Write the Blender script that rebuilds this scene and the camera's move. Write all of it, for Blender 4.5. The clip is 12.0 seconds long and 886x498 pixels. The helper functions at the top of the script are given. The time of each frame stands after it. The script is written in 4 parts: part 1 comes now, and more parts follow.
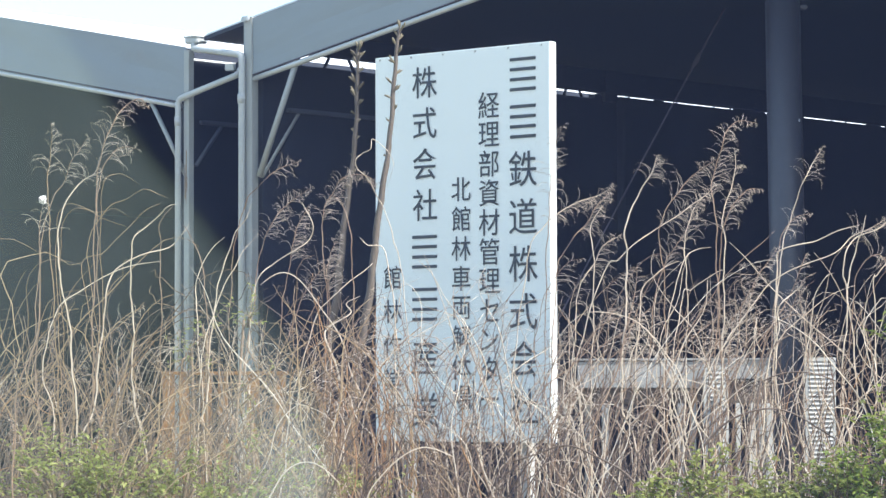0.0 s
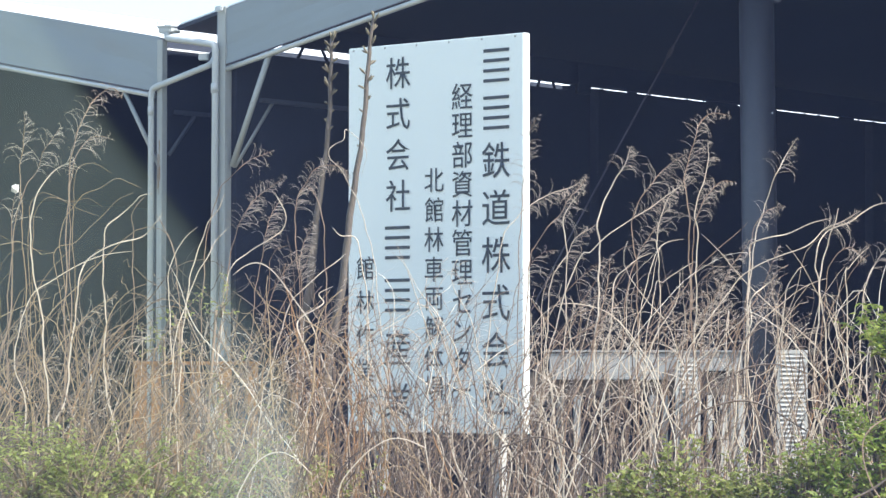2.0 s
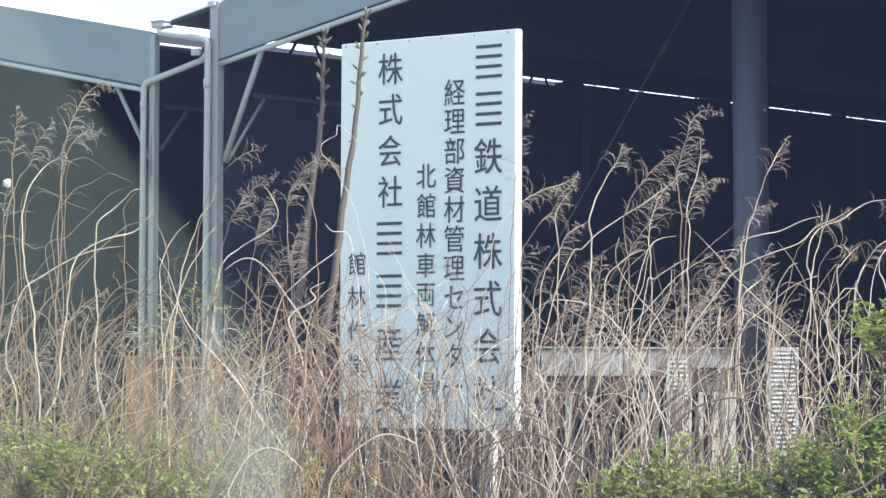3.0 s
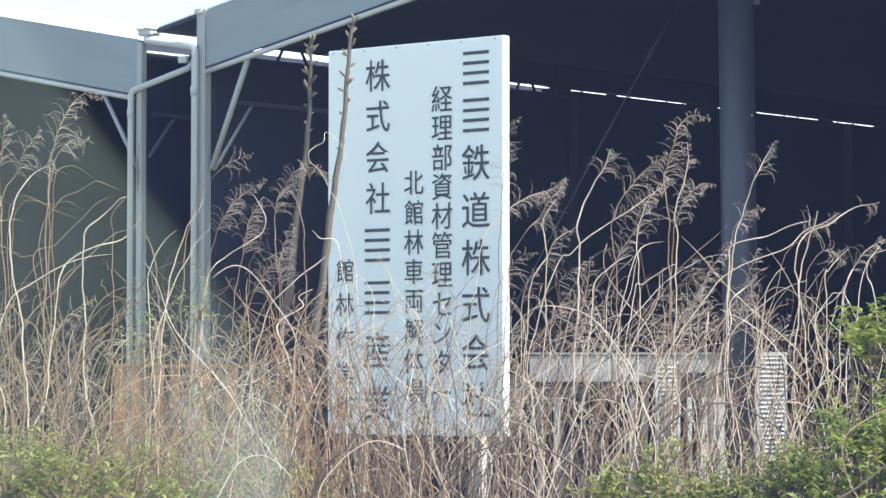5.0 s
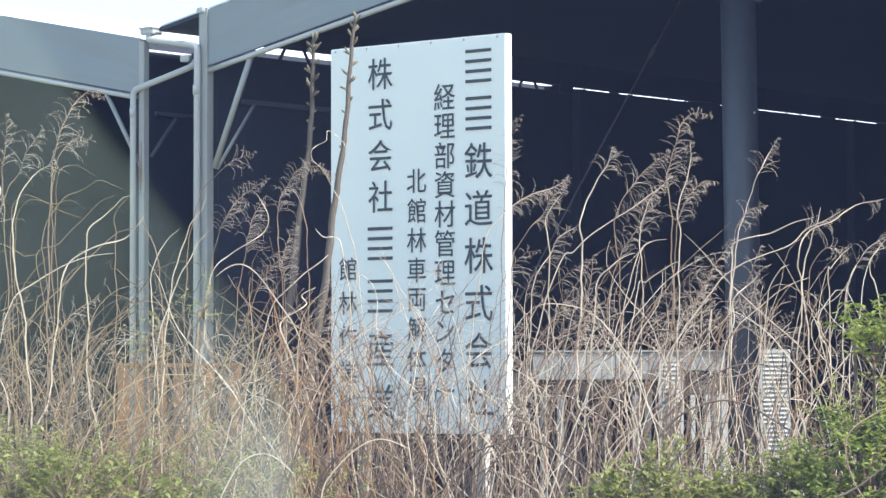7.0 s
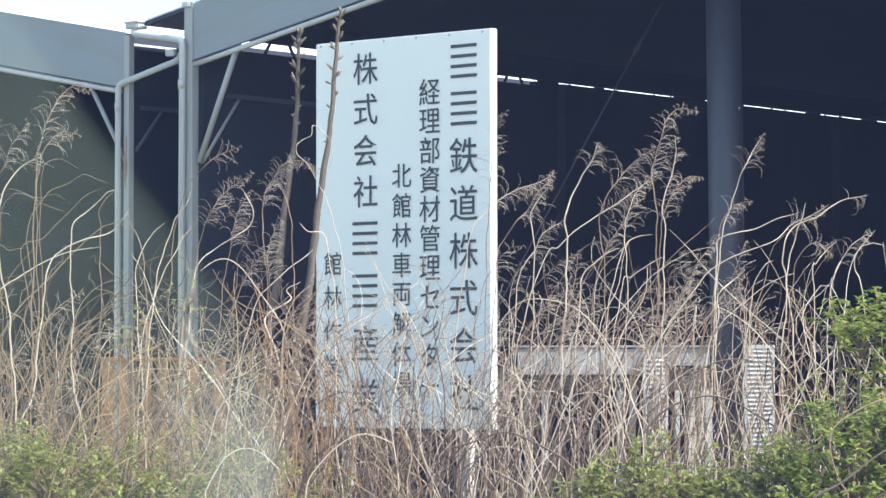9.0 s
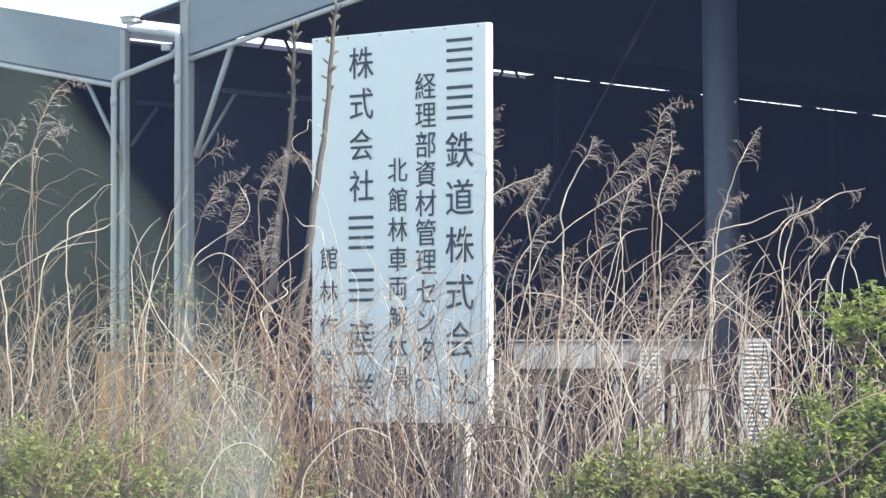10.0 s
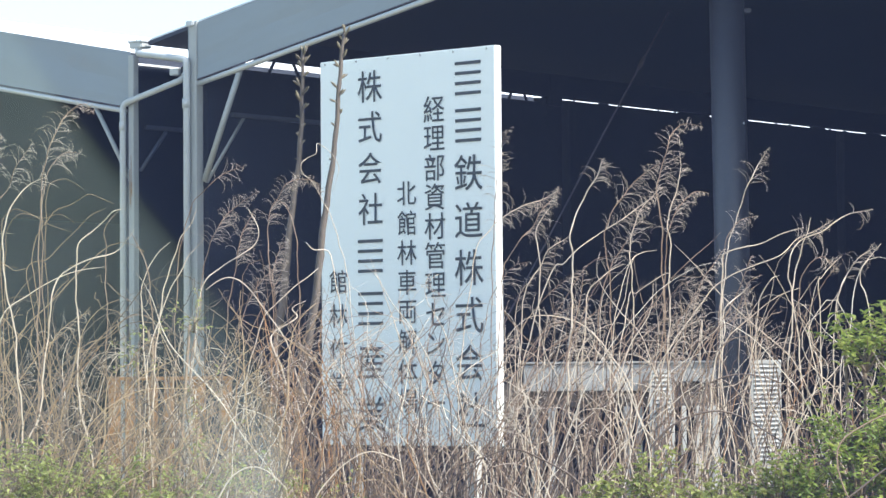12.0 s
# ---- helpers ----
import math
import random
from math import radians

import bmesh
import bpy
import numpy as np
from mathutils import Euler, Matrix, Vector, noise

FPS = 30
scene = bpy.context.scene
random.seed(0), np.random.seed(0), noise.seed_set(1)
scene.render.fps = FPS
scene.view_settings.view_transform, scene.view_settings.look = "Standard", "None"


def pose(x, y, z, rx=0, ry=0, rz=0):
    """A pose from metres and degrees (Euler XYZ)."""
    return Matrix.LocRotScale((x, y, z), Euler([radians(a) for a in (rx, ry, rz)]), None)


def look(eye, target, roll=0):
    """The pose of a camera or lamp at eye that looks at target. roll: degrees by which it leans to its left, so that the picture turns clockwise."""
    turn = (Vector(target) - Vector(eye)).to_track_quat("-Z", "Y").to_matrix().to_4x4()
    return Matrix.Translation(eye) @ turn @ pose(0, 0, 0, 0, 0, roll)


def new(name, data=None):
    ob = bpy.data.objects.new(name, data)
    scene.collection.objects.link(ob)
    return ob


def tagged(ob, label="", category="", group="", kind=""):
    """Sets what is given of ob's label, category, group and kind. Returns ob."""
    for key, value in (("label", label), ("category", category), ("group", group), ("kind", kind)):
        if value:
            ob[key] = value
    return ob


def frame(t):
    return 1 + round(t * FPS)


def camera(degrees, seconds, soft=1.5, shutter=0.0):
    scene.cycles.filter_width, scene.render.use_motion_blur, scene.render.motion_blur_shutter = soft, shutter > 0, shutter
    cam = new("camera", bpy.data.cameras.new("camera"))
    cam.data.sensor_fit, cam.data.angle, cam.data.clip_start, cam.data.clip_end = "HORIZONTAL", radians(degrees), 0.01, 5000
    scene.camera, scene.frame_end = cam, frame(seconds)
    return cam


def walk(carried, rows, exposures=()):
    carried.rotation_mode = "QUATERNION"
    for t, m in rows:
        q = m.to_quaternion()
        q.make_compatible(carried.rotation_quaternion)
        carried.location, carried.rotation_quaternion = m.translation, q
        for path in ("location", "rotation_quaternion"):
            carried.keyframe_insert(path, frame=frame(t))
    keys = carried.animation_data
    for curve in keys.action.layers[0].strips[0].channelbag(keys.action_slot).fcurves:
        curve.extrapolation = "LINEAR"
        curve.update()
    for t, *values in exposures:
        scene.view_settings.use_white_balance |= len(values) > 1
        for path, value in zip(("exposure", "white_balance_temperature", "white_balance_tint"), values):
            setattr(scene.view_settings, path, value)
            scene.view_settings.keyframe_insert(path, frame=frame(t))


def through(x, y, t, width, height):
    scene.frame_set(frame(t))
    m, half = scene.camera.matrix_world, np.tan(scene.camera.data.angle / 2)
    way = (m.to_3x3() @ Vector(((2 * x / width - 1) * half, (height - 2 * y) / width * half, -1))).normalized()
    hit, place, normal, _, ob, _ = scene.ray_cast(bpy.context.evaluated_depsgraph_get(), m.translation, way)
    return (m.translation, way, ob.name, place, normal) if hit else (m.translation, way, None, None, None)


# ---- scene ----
cam = camera(17.15, 12.0, soft=1.5)
EYE = 1.9
PATH = [
    (0, 0.0018, 0.000, -0.001, 0.9634, 2.4849, 0.1689),
    (0.5, 0.0018, 0.000, -0.001, 0.9930, 2.4175, 0.1812),
    (1, 0.0017, 0.000, -0.001, 0.6700, 2.3552, -0.0592),
    (1.5, 0.0017, 0.000, -0.001, 0.4926, 2.3307, 0.0258),
    (2, 0.0017, 0.000, -0.001, 0.4325, 2.3080, -0.0709),
    (2.5, 0.0016, 0.000, -0.001, 0.3617, 2.2631, -0.1602),
    (3, 0.0016, 0.000, -0.001, 0.2736, 2.2307, -0.2799),
    (5, 0.0010, 0.000, -0.001, 0.0358, 2.3573, -0.0077),
    (5.5, 0.0009, 0.000, -0.001, 0.0035, 2.3409, 0.0114),
    (6, 0.0009, 0.000, -0.001, 0.0546, 2.3157, 0.0613),
    (6.5, 0.0008, 0.000, -0.001, 0.1135, 2.3299, 0.1314),
    (8.5, 0.0006, 0.000, -0.001, -0.0904, 2.2522, 0.1182),
    (9, 0.0005, 0.000, -0.001, -0.2045, 2.2223, 0.0409),
    (9.5, 0.0005, 0.000, -0.001, -0.2770, 2.1471, 0.1342),
    (10, 0.0006, 0.000, -0.001, -0.2806, 2.1083, 0.1208),
    (10.5, 0.0006, 0.000, -0.001, -0.2314, 2.1448, 0.3026),
    (11, 0.0006, 0.000, -0.001, -0.2057, 2.2968, 0.4151),
    (11.5, 0.0007, 0.000, -0.001, -0.1476, 2.4431, 0.4785),
    (12, 0.0007, 0.000, -0.001, -0.0998, 2.5571, 0.4527),
]
walk(cam, [(t, pose(x, y, EYE + z, 0, 0, yaw) @ pose(0, 0, 0, pitch) @ pose(0, 0, 0, 0, roll) @ pose(0, 0, 0, 90)) for t, x, y, z, yaw, pitch, roll in PATH])

# ---- daylight: a bright hazy sky, sun from the right, just past the plane of the sign ----
SUN_AZ, SUN_EL = 118.0, 48.0            # degrees: compass from +y towards +x, height
world = bpy.data.worlds.new("sky")
scene.world = world
world.use_nodes = True
wn = world.node_tree.nodes
sky = wn.new("ShaderNodeTexSky")
sky.sky_type, sky.sun_disc = "NISHITA", False
sky.sun_elevation, sky.sun_rotation = radians(SUN_EL), radians(SUN_AZ)
sky.air_density, sky.dust_density, sky.ozone_density = 1.0, 1.7, 1.3
wn["Background"].inputs["Strength"].default_value = 0.13
haze = wn.new("ShaderNodeMix")          # a thin even cloud veil over the clear sky
haze.data_type = "RGBA"
haze.inputs["Factor"].default_value = 0.64
haze.inputs["B"].default_value = (1.06, 1.5, 1.86, 1)
world.node_tree.links.new(sky.outputs[0], haze.inputs["A"])
world.node_tree.links.new(haze.outputs["Result"], wn["Background"].inputs["Color"])
sun = new("sun", bpy.data.lights.new("sun", "SUN"))
sun.data.energy, sun.data.angle, sun.data.color = 2.0, radians(4), (1.0, 0.96, 0.9)
sun.matrix_world = look(Vector((math.sin(radians(SUN_AZ)) * math.cos(radians(SUN_EL)), math.cos(radians(SUN_AZ)) * math.cos(radians(SUN_EL)), math.sin(radians(SUN_EL)))) * 60, (0, 0, 0))
scene.view_settings.exposure = 2.07


# ---- materials ----
def material(name, colours, rough=0.6, scale=(4.0, 40.0), bump=0.15, metal=0.0, island=False, stretch=(1, 1, 1), through=None, spots=None):
    """A procedural surface: colours blended by noise at two scales, by piece where island is set, with fine relief."""
    m = bpy.data.materials.new(name)
    m.use_nodes = True
    n, l = m.node_tree.nodes, m.node_tree.links
    b = n["Principled BSDF"]
    co = n.new("ShaderNodeTexCoord")
    mp = n.new("ShaderNodeMapping")
    mp.inputs["Scale"].default_value = stretch
    l.new(co.outputs["Object"], mp.inputs["Vector"])
    big, fine = n.new("ShaderNodeTexNoise"), n.new("ShaderNodeTexNoise")
    for tex, s in ((big, scale[0]), (fine, scale[1])):
        tex.inputs["Scale"].default_value, tex.inputs["Detail"].default_value = s, 5
        l.new(mp.outputs[0], tex.inputs["Vector"])
    mixer = n.new("ShaderNodeMix")
    mixer.inputs["Factor"].default_value = 0.4
    l.new(big.outputs["Fac"], mixer.inputs["A"])
    l.new(fine.outputs["Fac"], mixer.inputs["B"])
    value = mixer.outputs["Result"]
    if island:
        geo, both = n.new("ShaderNodeNewGeometry"), n.new("ShaderNodeMix")
        both.inputs["Factor"].default_value = 0.7
        spread = n.new("ShaderNodeMapRange")
        spread.inputs["To Min"].default_value, spread.inputs["To Max"].default_value = 0.2, 0.8
        l.new(geo.outputs["Random Per Island"], spread.inputs["Value"])
        l.new(value, both.inputs["A"])
        l.new(spread.outputs["Result"], both.inputs["B"])
        value = both.outputs["Result"]
    ramp = n.new("ShaderNodeValToRGB")
    el = ramp.color_ramp.elements
    while len(el) < len(colours):
        el.new(0.5)
    for i, c in enumerate(colours):
        el[i].position = 0.28 + 0.44 * i / max(1, len(colours) - 1)
        el[i].color = (*c, 1)
    l.new(value, ramp.inputs["Fac"])
    out = ramp.outputs["Color"]
    if spots:
        st, sm, sc = n.new("ShaderNodeTexNoise"), n.new("ShaderNodeMapRange"), n.new("ShaderNodeMix")
        st.inputs["Scale"].default_value, st.inputs["Detail"].default_value, st.inputs["Roughness"].default_value = spots[1], 8, 0.65
        sm.inputs["From Min"].default_value, sm.inputs["From Max"].default_value = spots[2], spots[2] + 0.1
        sc.data_type = "RGBA"
        l.new(co.outputs["Object"], st.inputs["Vector"])
        l.new(st.outputs["Fac"], sm.inputs["Value"])
        l.new(sm.outputs["Result"], sc.inputs["Factor"])
        l.new(out, sc.inputs["A"])
        sc.inputs["B"].default_value = (*spots[0], 1)
        out = sc.outputs["Result"]
    l.new(out, b.inputs["Base Color"])
    b.inputs["Roughness"].default_value, b.inputs["Metallic"].default_value = rough, metal
    if bump:
        bp = n.new("ShaderNodeBump")
        bp.inputs["Strength"].default_value, bp.inputs["Distance"].default_value = bump, 0.01
        l.new(fine.outputs["Fac"], bp.inputs["Height"])
        l.new(bp.outputs["Normal"], b.inputs["Normal"])
    if through:
        tl, mx = n.new("ShaderNodeBsdfTranslucent"), n.new("ShaderNodeMixShader")
        mx.inputs["Fac"].default_value = through
        l.new(out, tl.inputs["Color"])
        l.new(b.outputs[0], mx.inputs[1])
        l.new(tl.outputs[0], mx.inputs[2])
        l.new(mx.outputs[0], n["Material Output"].inputs["Surface"])
    return m


M_SIGN = material("white sign paint", [(0.8, 0.855, 0.845), (0.84, 0.89, 0.88)], 0.45, (2, 60), 0.04, spots=((0.5, 0.5, 0.47), 9, 0.72))
M_INK = material("dark lettering paint", [(0.035, 0.045, 0.055), (0.06, 0.07, 0.08)], 0.5, (6, 60), 0.05)
M_FASCIA = material("grey coated fabric", [(0.228, 0.27, 0.3), (0.265, 0.308, 0.338)], 0.55, (1.2, 30), 0.08, spots=((0.24, 0.265, 0.285), 2.2, 0.6))
# Near-black navy: the shade inside the sheds is put into this colour.
M_DARK = material("navy shed interior, shade in colour", [(0.02, 0.027, 0.043), (0.028, 0.036, 0.056)], 0.7, (0.8, 14), 0.1)
M_SKIN = material("white roof layer matching the sky", [(0.72, 0.76, 0.78), (0.8, 0.83, 0.84)], 0.6, (1, 20), 0.05)
M_STEEL = material("grey painted steel", [(0.31, 0.33, 0.33), (0.4, 0.42, 0.415)], 0.5, (3, 45), 0.06, spots=((0.33, 0.24, 0.17), 5, 0.68))
M_GALV = material("galvanised steel tube", [(0.42, 0.45, 0.47), (0.54, 0.57, 0.59)], 0.42, (5, 60), 0.05, metal=0.3)
M_PIPE = material("pale grey plastic pipe", [(0.39, 0.42, 0.43), (0.48, 0.51, 0.52)], 0.4, (3, 40), 0.03)
M_COLUMN = material("dark grey-blue painted steel", [(0.046, 0.05, 0.066), (0.062, 0.066, 0.084)], 0.45, (2, 30), 0.05, stretch=(1, 1, 0.3), spots=((0.3, 0.3, 0.3), 14, 0.73))
# Darker copy of the grey steel: the shed's shade is put into its colour.
M_RAIL = material("grey steel with shade painted in", [(0.06, 0.072, 0.095), (0.085, 0.098, 0.12)], 0.6, (3, 40), 0.05)
M_RUST = material("rusty orange-brown steel", [(0.14, 0.07, 0.028), (0.24, 0.125, 0.05), (0.31, 0.175, 0.075)], 0.8, (5, 40), 0.3)
M_GREY = material("weathered grey board", [(0.22, 0.225, 0.22), (0.32, 0.325, 0.32)], 0.7, (3, 30), 0.15, spots=((0.16, 0.145, 0.125), 4, 0.58))
M_BEAM = material("dark brown timber, shadow put in", [(0.07, 0.06, 0.052), (0.13, 0.11, 0.095)], 0.8, (4, 40), 0.2, stretch=(0.3, 1, 1))
M_LOUVRE = material("off-white slatted metal", [(0.37, 0.37, 0.35), (0.48, 0.48, 0.455)], 0.5, (4, 40), 0.05)
# Wide ramp: stalk highlights and dark shade are painted into the straw tones.
M_STRAW = material("dry reed straw", [(0.05, 0.032, 0.024), (0.14, 0.09, 0.06), (0.27, 0.185, 0.125), (0.6, 0.5, 0.385)], 0.42, (6, 60), 0.2, island=True)
M_TAN = material("yellowed tan straw", [(0.075, 0.045, 0.022), (0.165, 0.105, 0.055), (0.27, 0.185, 0.1), (0.43, 0.32, 0.19)], 0.5, (6, 60), 0.2, island=True)
# Grey-brown stalks, darkened in colour for the shade low in the thicket.
M_DULL = material("grey-brown stalk, shade in colour", [(0.05, 0.036, 0.028), (0.105, 0.077, 0.058), (0.2, 0.15, 0.115)], 0.6, (6, 60), 0.2, island=True)
# Pale stems raised towards white: their bright highlights are put into the colour.
M_PALE = material("pale dead vine, highlight in colour", [(0.27, 0.2, 0.135), (0.5, 0.41, 0.31), (0.74, 0.67, 0.56)], 0.4, (6, 60), 0.15, island=True)
M_RUSSET = material("russet dry stalk", [(0.16, 0.08, 0.04), (0.3, 0.16, 0.07), (0.42, 0.26, 0.13)], 0.5, (6, 60), 0.2, island=True)
M_PLUME = material("faded seed plume", [(0.36, 0.3, 0.24), (0.68, 0.6, 0.51)], 0.75, (12, 90), 0.0, island=True, through=0.35)
M_FLUFF = material("white seed fluff", [(0.5, 0.48, 0.45), (0.62, 0.6, 0.57)], 0.9, (30, 200), 0.4)
M_BARK = material("grey-brown sapling bark", [(0.075, 0.062, 0.052), (0.15, 0.125, 0.1)], 0.8, (14, 90), 0.4, stretch=(1, 1, 0.4))
M_BUD = material("tan unopened bud", [(0.1, 0.084, 0.056), (0.16, 0.138, 0.088), (0.22, 0.195, 0.12)], 0.7, (20, 90), 0.2, island=True)
M_LEAF = material("fresh green leaf", [(0.12, 0.18, 0.035), (0.24, 0.31, 0.065), (0.42, 0.46, 0.12)], 0.55, (4, 50), 0.1, island=True, through=0.5)
M_SHOOT = material("yellow-green young leaf", [(0.16, 0.19, 0.05), (0.27, 0.3, 0.085), (0.4, 0.42, 0.15)], 0.6, (4, 50), 0.1, island=True, through=0.5)
M_TWIG = material("brown twig", [(0.12, 0.085, 0.055), (0.2, 0.15, 0.1)], 0.8, (10, 80), 0.3)
M_GROUND = material("dry grass and soil", [(0.16, 0.145, 0.095), (0.26, 0.235, 0.155), (0.2, 0.22, 0.11)], 0.9, (0.6, 14), 0.5)
M_WIRE = material("dull grey cord", [(0.07, 0.068, 0.09), (0.11, 0.105, 0.13)], 0.7, (10, 80), 0.1)


# ---- builders ----
def thing(name, m, label, category, group="", kind=""):
    ob = new(name)
    ob.empty_display_size = 0.2
    ob.matrix_world = m
    return tagged(ob, label, category, group, kind)


def mesh_of(name, verts, faces, mat, smooth=False):
    me = bpy.data.meshes.new(name)
    me.from_pydata([tuple(v) for v in verts], [], [tuple(f) for f in faces])
    me.materials.append(mat)
    if smooth:
        me.polygons.foreach_set("use_smooth", [True] * len(me.polygons))
    me.update()
    return me


def part(name, bm, mat, parent, label="", smooth=False):
    """Links a bmesh, or a mesh, as one object under a thing or a part."""
    if isinstance(bm, bmesh.types.BMesh):
        me = bpy.data.meshes.new(name)
        bm.to_mesh(me)
        bm.free()
        me.materials.append(mat)
        if smooth:
            me.polygons.foreach_set("use_smooth", [True] * len(me.polygons))
    else:
        me = bm
    ob = new(name, me)
    ob.parent = parent
    return tagged(ob, label)


def box(lo, hi, bevel=0.004, bm=None):
    """A bevelled box between two corners."""
    bm = bm or bmesh.new()
    c, s = [(a + b) / 2 for a, b in zip(lo, hi)], [abs(b - a) for a, b in zip(lo, hi)]
    made = bmesh.ops.create_cube(bm, size=1, matrix=Matrix.Translation(c) @ Matrix.Diagonal((*s, 1)))["verts"]
    if bevel:
        edges = list({e for v in made for e in v.link_edges})
        bmesh.ops.bevel(bm, geom=edges, offset=min(bevel, min(s) * 0.3), segments=2, affect="EDGES")
    return bm


def tube_arrays(paths, radii, sides=6, cap=True):
    """Vertices and faces of tubes along paths (each n x 3), radii a number or a list for each path."""
    verts, faces = [], []
    for path, rad in zip(paths, radii):
        path = np.asarray(path, float)
        k = len(path)
        rad = np.full(k, rad) if np.isscalar(rad) else np.asarray(rad)
        tan = np.gradient(path, axis=0)
        tan /= np.linalg.norm(tan, axis=1)[:, None] + 1e-9
        up = np.array([0.0, 1.0, 0.0]) if abs(tan[:, 1]).max() < 0.9 else np.array([1.0, 0.0, 0.13])
        a = np.cross(tan, up)
        a /= np.linalg.norm(a, axis=1)[:, None] + 1e-9
        b = np.cross(tan, a)
        base = len(verts)
        for i in range(k):
            for j in range(sides):
                w = 2 * math.pi * j / sides
                verts.append(path[i] + rad[i] * (math.cos(w) * a[i] + math.sin(w) * b[i]))
        for i in range(k - 1):
            for j in range(sides):
                p, q = base + i * sides + j, base + i * sides + (j + 1) % sides
                faces.append((p, q, q + sides, p + sides))
        if cap:
            faces.append(tuple(base + j for j in reversed(range(sides))))
            faces.append(tuple(base + (k - 1) * sides + j for j in range(sides)))
    return verts, faces


def tubes(name, paths, radii, mat, sides=6, smooth=True):
    v, f = tube_arrays(paths, radii, sides)
    return mesh_of(name, v, f, mat, smooth)


def bent(points, r=0.06, n=5):
    """A path through corner points with rounded bends."""
    pts = [Vector(p) for p in points]
    out = [pts[0]]
    for a, b, c in zip(pts, pts[1:], pts[2:]):
        d1, d2 = (a - b), (c - b)
        k = min(r, d1.length * 0.45, d2.length * 0.45)
        p, q = b + d1.normalized() * k, b + d2.normalized() * k
        for i in range(n + 1):
            t = i / n
            out.append(p * (1 - t) ** 2 + b * 2 * t * (1 - t) + q * t * t)
    out.append(pts[-1])
    return [tuple(p) for p in out]


# ---- ground ----
gv = [(-400, -300, 0), (400, -300, 0), (400, 900, 0), (-400, 900, 0)]
ground = new("ground", mesh_of("ground", gv, [(0, 1, 2, 3)], M_GROUND))
tagged(ground, "dry grass and bare soil of the yard", "ground", kind="structure")

# ---- the sheds: a common frontage turned 40 degrees away, x along it, y into the depth ----
FRONT = pose(-1.84, 22.0, 0, 0, 0, -40)
PITCH_UP = 0.19                        # roof slope
EAVE = EYE + 2.50                      # underside of the roofs at the valley


def slab(points, thick, axis):
    """A flat sheet with thickness: a polygon pushed along an axis."""
    bm = bmesh.new()
    a = [bm.verts.new(p) for p in points]
    b = [bm.verts.new(tuple(Vector(p) + Vector(axis) * thick)) for p in points]
    bm.faces.new(a)
    bm.faces.new(list(reversed(b)))
    for i in range(len(a)):
        j = (i + 1) % len(a)
        bm.faces.new((a[j], a[i], b[i], b[j]))
    bmesh.ops.recalc_face_normals(bm, faces=bm.faces)
    return bm


def fascia(sign, s0, length, z_low, z_high, sag):
    """The fabric strip along a gable's slope, subdivided so that it bows a little, with a soft belly."""
    n, k, bm = 40, 6, bmesh.new()
    grid = []
    for i in range(n + 1):
        t = i / n
        s = s0 + sign * length * t
        bow = sag * math.sin(math.pi * min(1, t * 3.0 / 1.0)) if t < 1 / 3 else 0
        row = []
        for j in range(k + 1):
            u = j / k
            z = (z_low * (1 - u) + z_high * u) + PITCH_UP * length * t + bow * u
            row.append(bm.verts.new((s, -0.03 + 0.02 * math.sin(math.pi * u) * noise.noise((s * 1.3, u * 2, 3)), z)))
        grid.append(row)
    for i in range(n):
        for j in range(k):
            bm.faces.new((grid[i][j], grid[i + 1][j], grid[i + 1][j + 1], grid[i][j + 1]))
    bmesh.ops.recalc_face_normals(bm, faces=bm.faces)
    bmesh.ops.solidify(bm, geom=bm.faces[:], thickness=0.006)
    return bm


